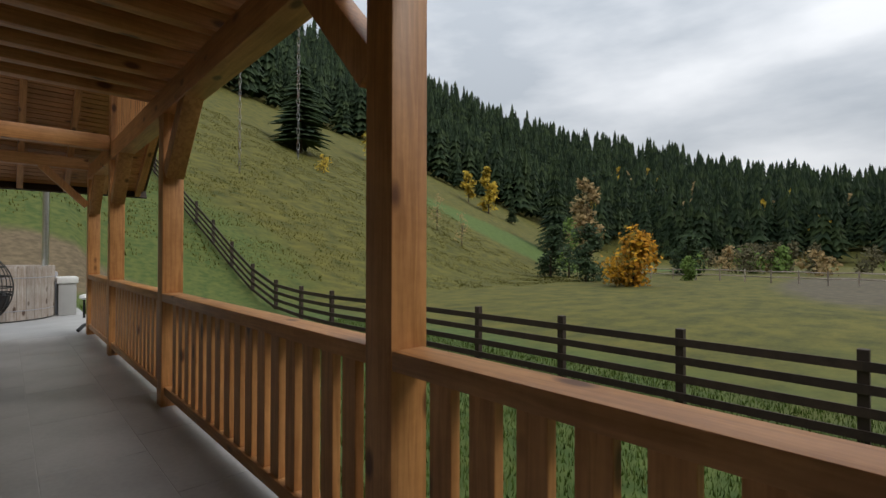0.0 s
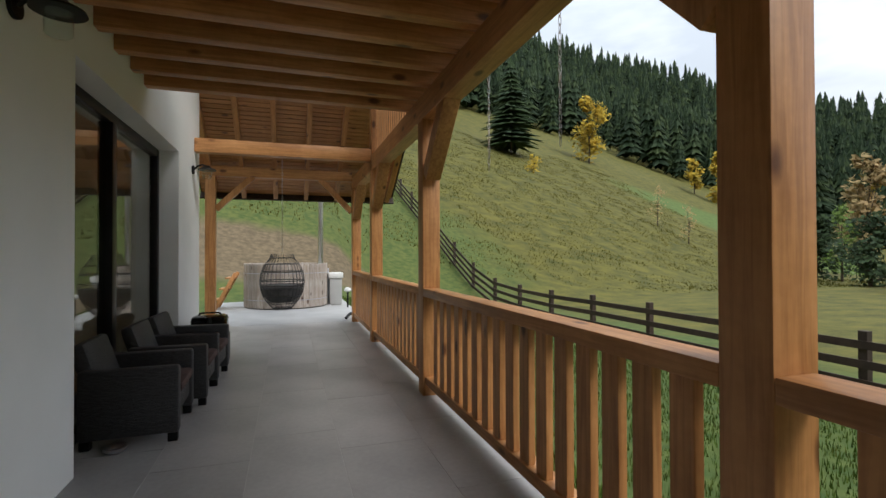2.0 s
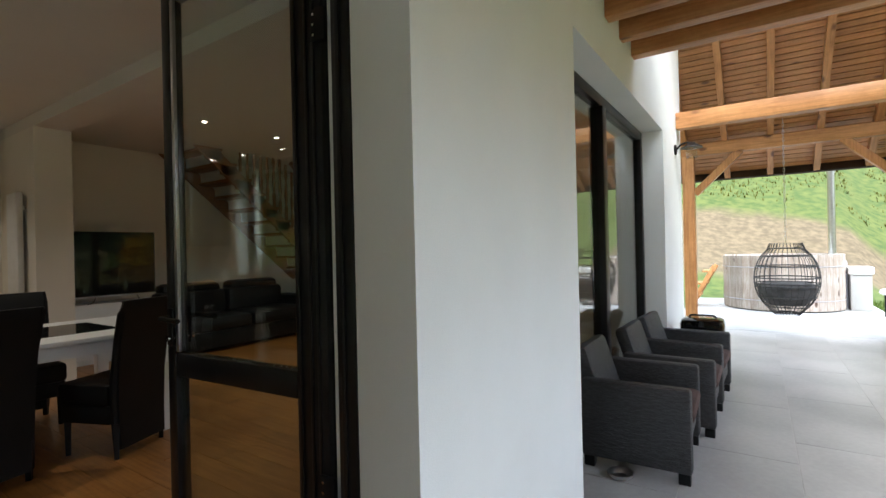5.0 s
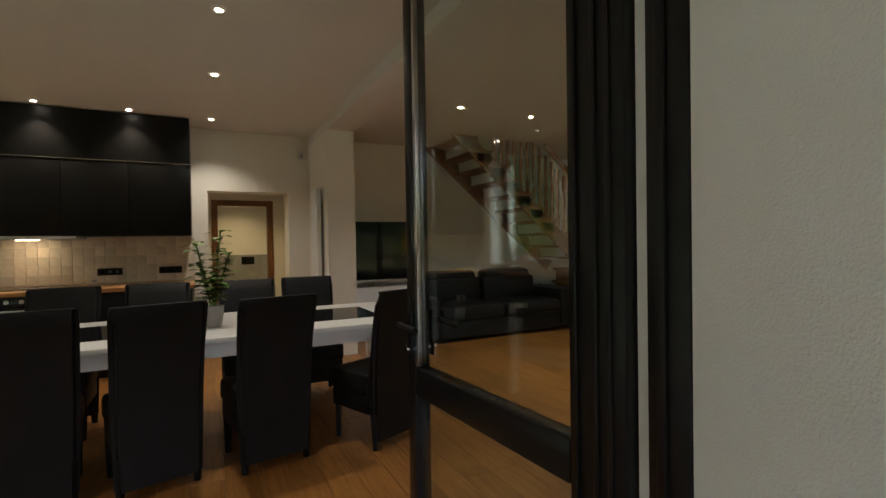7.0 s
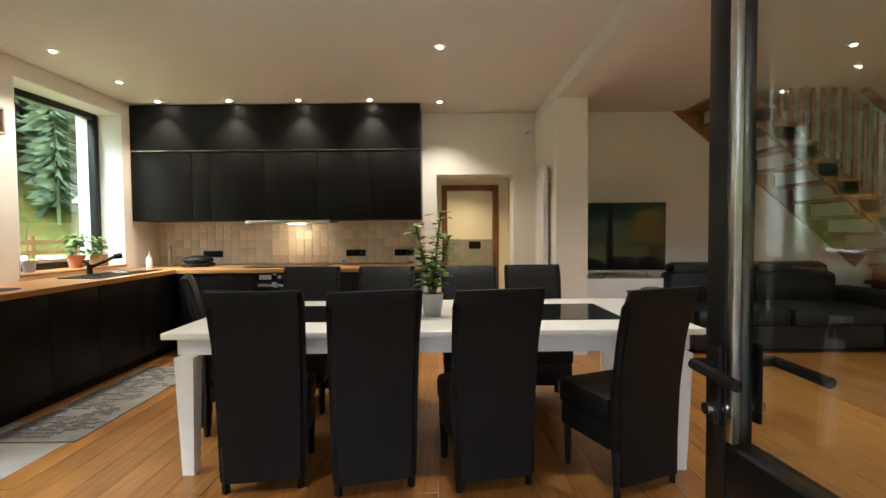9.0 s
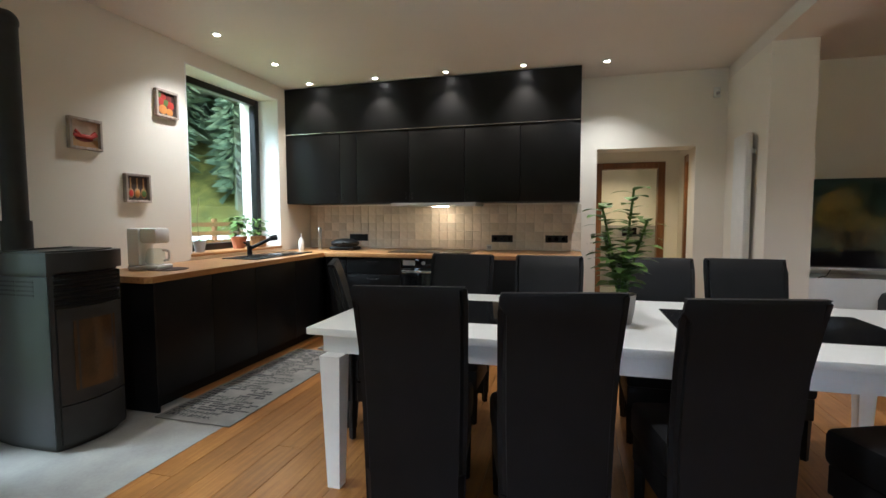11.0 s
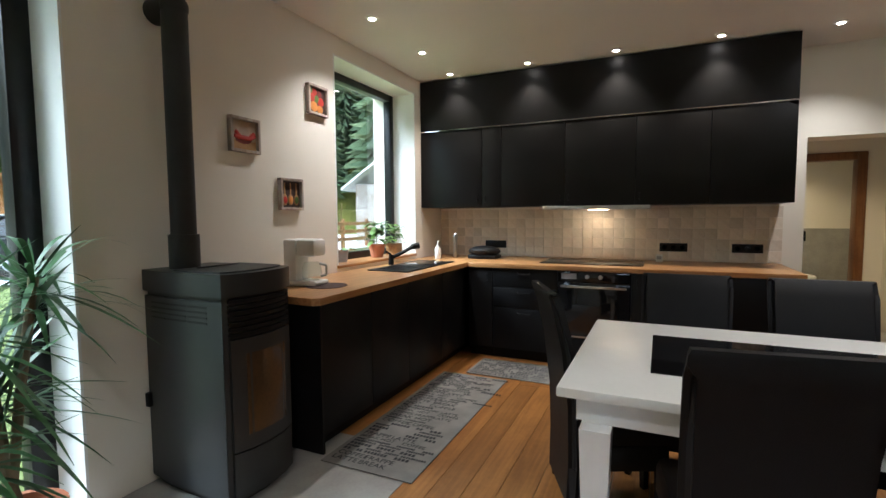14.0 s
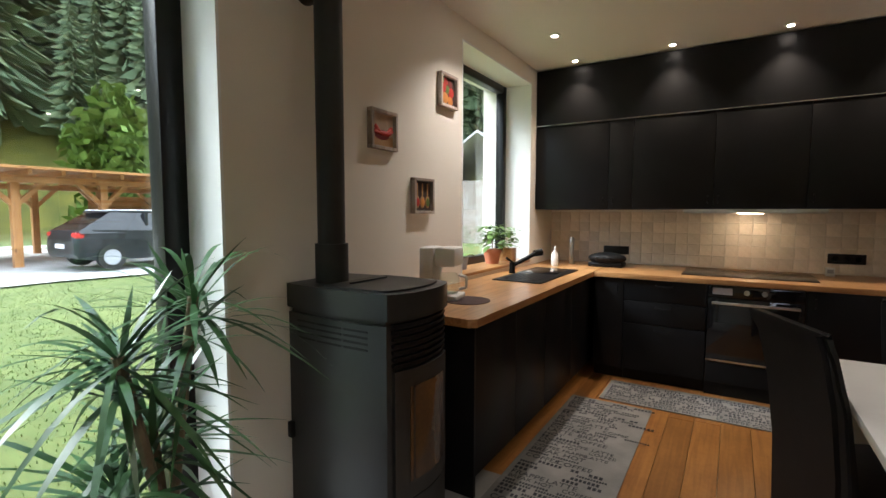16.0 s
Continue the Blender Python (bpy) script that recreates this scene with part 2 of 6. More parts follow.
def ball(bm, c, r, sx=1, sy=1, sz=1, sub=2):
    bmesh.ops.create_icosphere(bm, subdivisions=sub, radius=r, matrix=Matrix.Translation(c) @ Matrix.Diagonal((sx, sy, sz, 1)))
    return bm


def lathe(bm, rings, seg=20, at=(0, 0)):
    """A turned body from (radius, height) pairs."""
    loops = [[bm.verts.new((at[0] + r * math.cos(2 * math.pi * k / seg), at[1] + r * math.sin(2 * math.pi * k / seg), z)) for k in range(seg)] for r, z in rings]
    for a, b in zip(loops, loops[1:]):
        for k in range(seg):
            bm.faces.new((a[k], a[(k + 1) % seg], b[(k + 1) % seg], b[k]))
    bm.faces.new(list(reversed(loops[0])))
    bm.faces.new(loops[-1])
    return bm


def slab(bm, outline, z0, z1):
    """An upright prism over an outline in x and y."""
    low = [bm.verts.new((x, y, z0)) for x, y in outline]
    top = [bm.verts.new((x, y, z1)) for x, y in outline]
    bm.faces.new(list(reversed(low)))
    bm.faces.new(top)
    for k in range(len(low)):
        bm.faces.new((low[k], low[(k + 1) % len(low)], top[(k + 1) % len(low)], top[k]))
    return bm


def tube(bm, points, r, seg=8):
    for a, b in zip(points, points[1:]):
        rod(bm, a, b, r, seg=seg)
    return bm


def B(*a, **k):
    return box(bmesh.new(), *a, **k)


def R(*a, **k):
    return rod(bmesh.new(), *a, **k)


def mesh_of(name, bm, material, smooth=False):
    bmesh.ops.recalc_face_normals(bm, faces=bm.faces)
    me = bpy.data.meshes.new(name)
    bm.to_mesh(me)
    bm.free()
    me.materials.append(material)
    if smooth:
        me.shade_smooth()
        me.set_sharp_from_angle(angle=radians(40))
    return me


def part(name, bm, material, parent, label="", smooth=True):
    ob = new(name, mesh_of(name, bm, material, smooth))
    ob.parent = parent
    return tagged(ob, label)


def thing(name, label, category, x=0, y=0, z=0, rz=0, group="", kind=""):
    ob = tagged(new(name), label, category, group, kind)
    ob.matrix_basis = pose(x, y, z, 0, 0, rz)
    return ob


def solo(name, bm, material, label, category, group="", kind="", smooth=True):
    return tagged(new(name, mesh_of(name, bm, material, smooth)), label, category, group, kind)


def setting(name, bm, material, label="", category=""):
    return tagged(new(name, mesh_of(name, bm, material)), label, category, "", "structure")


def raw(name, verts, faces, material):
    me = bpy.data.meshes.new(name)
    me.from_pydata(verts, [], faces)
    me.materials.append(material)
    return new(name, me)

# ---- the land ----
def ease(v, a, b):
    t = min(1.0, max(0.0, (v - a) / (b - a)))
    return t * t * (3 - 2 * t)


RIDGE = [(-180, 0.75), (-150, 0.8), (-110, 0.7), (-60, 0.5), (0, 0.50), (24, 0.43), (43, 0.30), (57, 0.20), (65, 0.17), (75, 0.115), (85, 0.085), (110, 0.05), (140, 0.4), (180, 0.75)]
START = [(-180, 46), (-110, 50), (-60, 60), (0, 95), (43, 105), (57, 120), (110, 130), (140, 70), (180, 46)]
END = [(-180, 130), (-110, 130), (-60, 180), (0, 230), (110, 250), (140, 160), (180, 130)]


def by_angle(table, a):
    return float(np.interp(a, [p for p, _ in table], [v for _, v in table]))


def climb(x, y):
    return -0.34 * x + 0.94 * y


def land(x, y):
    r, a = math.hypot(x, y), math.degrees(math.atan2(x, y))
    low = -0.12 - 0.93 * ease(x, 1.5, 3.2) * ease(y, -7, -2)
    low = low if y < 10 else low + (min(0.0, -0.10) - low) * ease(y, 11, 14) * ease(-x, -3.0, -1.4)
    d = climb(x, y) - 15.3 + 0.4 * noise.noise((x * 0.08, y * 0.08, 1))
    hill = 0.55 * (0.5 * (d + math.sqrt(d * d + 4.0))) - 0.18 if d > -9 else 0.0
    hill = min(hill, 52 + 0.1 * max(0.0, d)) * ease(d, -9, -1)
    if y < 6:
        hill *= ease(y, 0, 6)
    s, e = by_angle(START, a), by_angle(END, a)
    far = max(0.0, min(1.25, (r - s) / (e - s))) * by_angle(RIDGE, a) * e
    soft = 0.10 * noise.noise((x * 0.35, y * 0.35, 0)) * ease(r, 9, 25) + 0.8 * noise.noise((x * 0.03, y * 0.03, 4)) * ease(r, 40, 90)
    return low + max(hill, far) + soft


def meadow():
    m = surf("meadow_grass", (0.044, 0.052, 0.004), (0.128, 0.114, 0.014), 0.95, 0.9, 1.0, stretch=(1, 1.6, 1.6), fine=6)
    n, l = m.node_tree.nodes, m.node_tree.links
    p = n["Principled BSDF"]
    was = p.inputs["Base Color"].links[0].from_socket
    co = n.new("ShaderNodeTexCoord")

    def mask(centre, size, rotate=0.0):
        mp, g, r, ns, ad = n.new("ShaderNodeMapping"), n.new("ShaderNodeTexGradient"), n.new("ShaderNodeValToRGB"), n.new("ShaderNodeTexNoise"), n.new("ShaderNodeMixRGB")
        mp.vector_type = "TEXTURE"
        mp.inputs["Location"].default_value = (*centre, 0)
        mp.inputs["Rotation"].default_value = (0, 0, radians(rotate))
        mp.inputs["Scale"].default_value = (*size, 400)
        g.gradient_type = "SPHERICAL"
        ns.inputs["Scale"].default_value, ns.inputs["Detail"].default_value = 0.9, 5
        l.new(co.outputs["Object"], ns.inputs["Vector"])
        l.new(co.outputs["Object"], mp.inputs[0])
        l.new(mp.outputs[0], g.inputs[0])
        ad.blend_type = "MULTIPLY"
        ad.inputs[0].default_value = 0.8
        l.new(g.outputs["Fac"], ad.inputs[1])
        l.new(ns.outputs["Fac"], ad.inputs[2])
        r.color_ramp.elements[0].position, r.color_ramp.elements[1].position = 0.06, 0.2
        l.new(ad.outputs[0], r.inputs[0])
        return r.outputs[0]

    def over(base, fac, a, b, scale):
        ns, r, mx = n.new("ShaderNodeTexNoise"), n.new("ShaderNodeValToRGB"), n.new("ShaderNodeMixRGB")
        ns.inputs["Scale"].default_value, ns.inputs["Detail"].default_value = scale, 8
        l.new(co.outputs["Object"], ns.inputs["Vector"])
        r.color_ramp.elements[0].position, r.color_ramp.elements[0].color = 0.35, (*a, 1)
        r.color_ramp.elements[1].position, r.color_ramp.elements[1].color = 0.65, (*b, 1)
        l.new(ns.outputs["Fac"], r.inputs[0])
        l.new(fac, mx.inputs[0])
        l.new(base, mx.inputs[1])
        l.new(r.outputs[0], mx.inputs[2])
        return mx.outputs[0]

    c = over(was, mask((0, -16), (34, 24)), (0.06, 0.082, 0.015), (0.095, 0.115, 0.024), 3)
    c = over(c, mask((4, 11), (9, 16)), (0.042, 0.078, 0.012), (0.085, 0.118, 0.022), 4)
    c = over(c, mask((62, 40), (30, 9), -38), (0.06, 0.10, 0.016), (0.09, 0.14, 0.026), 2)
    c = over(c, mask((-1, 25), (16, 13)), (0.045, 0.078, 0.010), (0.10, 0.118, 0.022), 4)
    c = over(c, mask((-1, 18.6), (7, 3.0)), (0.10, 0.075, 0.04), (0.17, 0.125, 0.07), 5)
    c = over(c, mask((45, 4), (22, 7), 10), (0.075, 0.062, 0.04), (0.12, 0.1, 0.06), 2)
    l.new(c, p.inputs["Base Color"])
    return m


def spread(v):
    """Even steps near the house, wide ones far off."""
    return math.copysign(abs(v) ** 2.2 * 420 + abs(v) * 26, v)


M_MEADOW = meadow()
GRID = 190
ground_v = [(spread(i / GRID * 2 - 1), spread(j / GRID * 2 - 1), 0) for j in range(GRID + 1) for i in range(GRID + 1)]
ground_v = [(x, y, land(x, y)) for x, y, _ in ground_v]
ground_f = [(j * (GRID + 1) + i, j * (GRID + 1) + i + 1, (j + 1) * (GRID + 1) + i + 1, (j + 1) * (GRID + 1) + i) for j in range(GRID) for i in range(GRID)]
ground = raw("ground", ground_v, ground_f, M_MEADOW)
ground.data.shade_smooth()
tagged(ground, "grassy meadow with a steep hillside and bare patches", "ground", "", "structure")


def foliage(name, colours, rough=0.8):
    """Leaf colour that differs from clump to clump."""
    m = bpy.data.materials.new(name)
    m.use_nodes = True
    n, l = m.node_tree.nodes, m.node_tree.links
    p = n["Principled BSDF"]
    g, r = n.new("ShaderNodeNewGeometry"), n.new("ShaderNodeValToRGB")
    while len(r.color_ramp.elements) < len(colours):
        r.color_ramp.elements.new(0.5)
    for k, c in enumerate(colours):
        r.color_ramp.elements[k].position, r.color_ramp.elements[k].color = k / max(1, len(colours) - 1), (*c, 1)
    l.new(g.outputs["Random Per Island"], r.inputs[0])
    l.new(r.outputs[0], p.inputs["Base Color"])
    p.inputs["Roughness"].default_value = rough
    p.inputs["Specular IOR Level"].default_value = 0.2
    return m


M_SPRUCE = foliage("spruce_needles", [(0.015, 0.03, 0.014), (0.028, 0.05, 0.022), (0.05, 0.075, 0.028)])
M_SPRUCE_N = foliage("spruce_needles_near", [(0.06, 0.09, 0.046), (0.10, 0.14, 0.07), (0.15, 0.185, 0.09)])
M_YELLOW = foliage("autumn_leaves", [(0.46, 0.31, 0.03), (0.60, 0.43, 0.05), (0.36, 0.29, 0.05)])
M_ORANGE = foliage("orange_leaves", [(0.62, 0.34, 0.02), (0.55, 0.25, 0.02), (0.10, 0.11, 0.02)])
M_PALE = foliage("pale_autumn_leaves", [(0.34, 0.24, 0.12), (0.4, 0.28, 0.13), (0.25, 0.2, 0.09)])
M_GREEN = foliage("dark_green_leaves", [(0.03, 0.055, 0.022), (0.05, 0.08, 0.03), (0.035, 0.06, 0.035)])
M_LIME = foliage("fresh_green_leaves", [(0.11, 0.18, 0.035), (0.15, 0.23, 0.05), (0.09, 0.14, 0.03)])
M_SCRUB = foliage("bare_scrub", [(0.10, 0.09, 0.05), (0.14, 0.12, 0.06), (0.07, 0.075, 0.04)])


def conifer(rng, x, y, z, h, w, tiers, spikes, verts, faces):
    """Tiers of drooping, ragged boughs round a thin stem."""
    for k in range(tiers):
        f = k / tiers
        r = w * (1 - f) ** 0.8 * rng.uniform(0.8, 1.15)
        zt, zb = z + h * min(1.0, 0.1 + 0.9 * (f + 1.9 / tiers)), z + h * (0.08 + 0.9 * f)
        base, off = len(verts), rng.uniform(0, 6.28)
        verts.append((x, y, zt))
        for i in range(spikes * 2):
            a = off + math.pi * i / spikes
            q = r * (rng.uniform(0.85, 1.2) if i % 2 else rng.uniform(0.45, 0.62))
            verts.append((x + q * math.cos(a), y + q * math.sin(a), zb + (zt - zb) * (rng.uniform(-0.1, 0.12) if i % 2 else 0.3)))
        for i in range(spikes * 2):
            faces.append((base, base + 1 + i, base + 1 + (i + 1) % (spikes * 2)))


def boughs(rng, x, y, z, h, w, count, verts, faces):
    """A near spruce: a thin stem and many single drooping boughs, long below and short above."""
    b = len(verts)
    for k in range(4):
        a = math.pi * k / 2
        verts.append((x + h * 0.011 * math.cos(a), y + h * 0.011 * math.sin(a), z))
    verts.append((x, y, z + h))
    faces.extend((b + k, b + (k + 1) % 4, b + 4) for k in range(4))
    bare = rng.uniform(0.06, 0.3)
    for k in range(count):
        f = bare + (0.99 - bare) * (k + rng.random()) / count
        a, r = rng.uniform(0, 6.28), w * (1.03 - f) ** 0.75 * rng.uniform(0.55, 1.2)
        zc, drop, half = z + h * f, r * rng.uniform(0.2, 0.9), r * rng.uniform(0.07, 0.14)
        c, s_ = math.cos(a), math.sin(a)
        b = len(verts)
        verts.append((x + c * r * 0.1, y + s_ * r * 0.1, zc))
        verts.append((x + c * r * 0.55 - s_ * half, y + s_ * r * 0.55 + c * half, zc - drop * 0.7 - half))
        verts.append((x + c * r, y + s_ * r, zc - drop * 0.85))
        verts.append((x + c * r * 0.55 + s_ * half, y + s_ * r * 0.55 - c * half, zc - drop * 0.55))
        faces.extend(((b, b + 1, b + 2), (b, b + 2, b + 3)))


def woods(name, label, lo, hi, near, far, count, material, tall, tiers, spikes, edge):
    rng = random.Random(len(name) * 7 + count)
    verts, faces, made = [], [], 0
    for _ in range(count * 12):
        if made >= count:
            break
        a, r = rng.uniform(lo, hi), math.sqrt(rng.uniform(near ** 2, far ** 2))
        x, y = r * math.sin(radians(a)), r * math.cos(radians(a))
        if not edge(x, y, r, a):
            continue
        h = rng.uniform(*tall)
        if tiers:
            conifer(rng, x, y, land(x, y) - 0.3, h, h * rng.uniform(0.15, 0.21), tiers, spikes, verts, faces)
        else:
            boughs(rng, x, y, land(x, y) - 0.3, h, h * rng.uniform(0.13, 0.2), spikes, verts, faces)
        made += 1
    ob = raw(name, verts, faces, material)
    return tagged(ob, label, "forest", "", "stuff")


woods("forest", "dark dense spruce forest covering the hills", -40, 100, 66, 262, 6000, M_SPRUCE, (9, 18), 10, 6,
      lambda x, y, r, a: (climb(x, y) > 70 + 5 * noise.noise((x * 0.05, y * 0.05, 0))) or (a > 35 and r > by_angle(START, a) + 4))
woods("forest", "tall green spruce forest on the slope across the drive", 150, 262, 50, 92, 800, M_SPRUCE_N, (14, 26), 0, 430,
      lambda x, y, r, a: True)


def leafy_tree(name, label, material, x, y, h, w, leaf, count, trunk=0.12, lobes=9, stem=0.25, seed=1):
    """A forked trunk with a crown of small leaves in uneven lobes."""
    rng = random.Random(seed)
    t = thing(name, label, "tree" if h > 2.5 else "bush", x, y, land(x, y) - 0.1)
    bm = bmesh.new()
    rod(bm, (0, 0, 0), (0.04 * h * 0.3, 0, h * 0.55), trunk, trunk * 0.5, 8)
    spots = []
    for k in range(lobes):
        a, u = rng.uniform(0, 6.28), (k + 0.5) / lobes
        rr = w * 0.5 * math.sin(math.pi * (0.18 + 0.75 * u)) * rng.uniform(0.35, 0.85)
        c = Vector((rr * math.cos(a), rr * math.sin(a), h * (stem + (0.95 - stem) * u)))
        spots.append((c, w * rng.uniform(0.2, 0.34) * (1.1 - 0.45 * u)))
        rod(bm, (0, 0, h * (stem + 0.4 * (0.95 - stem) * u)), c, trunk * 0.4, trunk * 0.1, 5)
    part("trunk", bm, M_BARK, t, "rough grey bark")
    verts, faces = [], []
    for k in range(count):
        c, r = spots[k % lobes]
        d = Vector((rng.gauss(0, 1), rng.gauss(0, 1), rng.gauss(0, 1))).normalized() * r * rng.uniform(0.35, 1.15)
        p, s = c + d, leaf * rng.uniform(0.6, 1.3)
        u = Vector((rng.gauss(0, 1), rng.gauss(0, 1), rng.gauss(0, 1))).normalized() * s
        v = u.orthogonal().normalized() * s * 0.6
        b = len(verts)
        verts += [p - u, p + v, p + u, p - v]
        faces.append((b, b + 1, b + 2, b + 3))
    crown = raw("crown", verts, faces, material)
    crown.parent = t
    return t


def spruce_tree(x, y, h, w, label, material, seed=3):
    rng = random.Random(seed)
    t = thing("spruce_tree", label, "tree", x, y, land(x, y) - 0.2)
    part("trunk", R((0, 0, 0), (0, 0, h * 0.9), h * 0.012, 0.02, 8), M_BARK, t)
    verts, faces = [], []
    conifer(rng, 0, 0, 0, h, w, 20, 12, verts, faces)
    crown = raw("crown", verts, faces, material)
    crown.parent = t


def polar(a, d):
    """A place d metres from the first eye, a degrees clockwise from the terrace's line."""
    return 0.24 + d * math.sin(radians(a)), 0.07 + d * math.cos(radians(a))

# ---- the house ----
XO, XI = -1.09, -1.50      # front wall, outside and inside
YS, YSO = -1.643, -2.14    # south wall, inside and outside
XB, CEIL = -7.44, 2.745    # back wall and ceiling
YN, YNO = 7.55, 7.70       # north wall
bm = bmesh.new()
box(bm, XI, XO, YSO, 1.13, -0.4, 5.6)
box(bm, XI, XO, 1.13, 2.355, 2.56, 5.6)
slab(bm, [(XI, 2.355), (XO, 2.355), (-1.412, 2.46), (-1.412, 2.52), (XI, 2.52)], 2.56, 5.6)
slab(bm, [(XO, 2.355), (XO, 2.52), (-1.412, 2.52), (-1.412, 2.46)], -0.4, 5.6)
box(bm, -1.42, XO, 2.52, 3.725, -0.4, 5.6)
box(bm, XI, XO, 3.725, 6.42, 2.41, 5.6)
box(bm, XI, XO, 6.42, YNO, -0.4, 5.6)
wall_east = setting("wall_east", bm, M_RENDER, "white rendered house wall beside the terrace", "wall")
bm = bmesh.new()
box(bm, -11.3, -6.80, YSO, YS, -0.4, 5.6)
box(bm, -6.80, -5.47, YSO, YS, -0.4, 0.93)
box(bm, -6.80, -5.47, YSO, YS, 2.60, 5.6)
box(bm, -5.47, -3.62, YSO, YS, -0.4, 5.6)
box(bm, -3.62, -1.95, YSO, YS, 2.60, 5.6)
box(bm, -1.95, XI, YSO, YS, -0.4, 5.6)
box(bm, -3.62, -1.95, YSO, YS, -0.4, -0.02)
setting("wall_south", bm, M_WALL, "cream painted kitchen wall with two windows", "wall")
bm = bmesh.new()
box(bm, XB - 0.3, XB, YS, 1.81, -0.1, CEIL + 0.2)
box(bm, XB - 0.3, XB, 1.81, 2.765, 1.99, CEIL + 0.2)
box(bm, XB - 0.3, XB, 2.765, YN, -0.1, CEIL + 0.2)
setting("wall_west", bm, M_WALL, "cream painted wall with a passage opening", "wall")
setting("wall_north", B(-11.3, XI, YN, YNO, -0.4, 5.6), M_WALL, "plain painted end wall", "wall")
setting("wall_stub", B(XB, -6.37, 3.04, 3.36, 0, 2.625), M_WALL, "white painted wall stub carrying the ceiling beam", "wall")
setting("ceiling_beam", B(XB, XI, 3.04, 3.36, 2.625, CEIL + 0.05), M_CEIL, "boxed white ceiling beam", "beam")
bm = bmesh.new()
box(bm, XB, XI, YS, YN, CEIL, CEIL + 0.2)
box(bm, -11.3, XB - 0.3, YS, YN, CEIL - 0.2, CEIL + 0.2)
setting("ceiling", bm, M_CEIL, "smooth painted ceiling with recessed spots", "ceiling")
bm = bmesh.new()
box(bm, -11.3, XO, YSO, YNO, 5.6, 5.8)
setting("roof_deck", bm, M_RENDER, "flat closing roof of the house", "roof")
setting("subfloor", B(-11.3, XI - 0.0, YS, YN, -0.3, -0.02), M_GROUT, "floor bed under the boards", "floor")
# hall and washroom behind the passage
bm = bmesh.new()
box(bm, -9.55, XB - 0.3, 0.9, 1.02, 0, 2.6)
box(bm, -9.55, XB - 0.3, 3.0, 3.12, 0, 2.6)
box(bm, -9.55, -9.42, 1.02, 1.95, 0, 2.6)
box(bm, -9.55, -9.42, 2.75, 3.0, 0, 2.6)
box(bm, -9.55, -9.42, 1.95, 2.75, 2.02, 2.6)
box(bm, -11.3, -11.2, 0.9, 3.6, 0, 2.6)
box(bm, -11.2, -9.55, 0.9, 1.02, 0, 2.6)
box(bm, -11.2, -9.55, 3.5, 3.6, 0, 2.6)
setting("wall_hall", bm, M_WALL, "cream painted walls of the hall and washroom", "wall")
setting("trim_washroom", B(-11.2, -11.17, 1.02, 3.5, 0, 1.12), M_STONE, "beige tiled lower wall of the washroom", "wall")
setting("floor_hall", B(-11.2, XB, 0.95, 3.5, -0.02, -0.002), M_STONE, "grey tiled hall floor", "floor")

door2 = thing("door_frame", "brown wooden door frame in the hall", "door frame", -9.42, 2.35, 0, kind="structure")
for y0, y1, z0, z1 in ((-0.47, -0.38, 0, 2.05), (0.38, 0.47, 0, 2.05), (-0.379, 0.379, 1.96, 2.05)):
    part("jamb" if z0 == 0 else "lintel", B(-0.14, 0.03, y0, y1, z0, z1, 0.006), M_FRAMEW, door2)
side = thing("door_frame", "brown wooden frame of a side door in the hall", "door frame", -8.35, 2.99, 0, kind="structure")
for x0, x1, z0, z1 in ((-0.47, -0.38, 0, 2.05), (0.38, 0.47, 0, 2.05), (-0.379, 0.379, 1.96, 2.05)):
    part("jamb" if z0 == 0 else "lintel", B(x0, x1, -0.05, 0.005, z0, z1, 0.006), M_FRAMEW, side)
part("door_leaf", B(-0.378, 0.378, -0.02, 0.003, 0.01, 1.955), M_FRAMEW, side)

toilet = thing("toilet", "white wall-hung toilet in the washroom", "toilet", -11.17, 2.55, 0)
bm = bmesh.new()
lathe(bm, [(0.10, 0.12), (0.15, 0.2), (0.185, 0.36), (0.19, 0.40)], 24)
bmesh.ops.transform(bm, verts=bm.verts, matrix=Matrix.Translation((0.28, 0, 0)) @ Matrix.Diagonal((1.45, 1, 1, 1)))
part("bowl", bm, M_WHITE, toilet)
bm = bmesh.new()
lathe(bm, [(0.195, 0.405), (0.2, 0.42), (0.19, 0.44)], 24)
bmesh.ops.transform(bm, verts=bm.verts, matrix=Matrix.Translation((0.28, 0, 0)) @ Matrix.Diagonal((1.4, 1, 1, 1)))
part("lid", bm, M_WHITE, toilet)
solo("flush_plate", B(-11.168, -11.155, 2.43, 2.67, 0.93, 1.08, 0.004), M_BLACK, "black flush plate on the washroom wall", "flush plate")


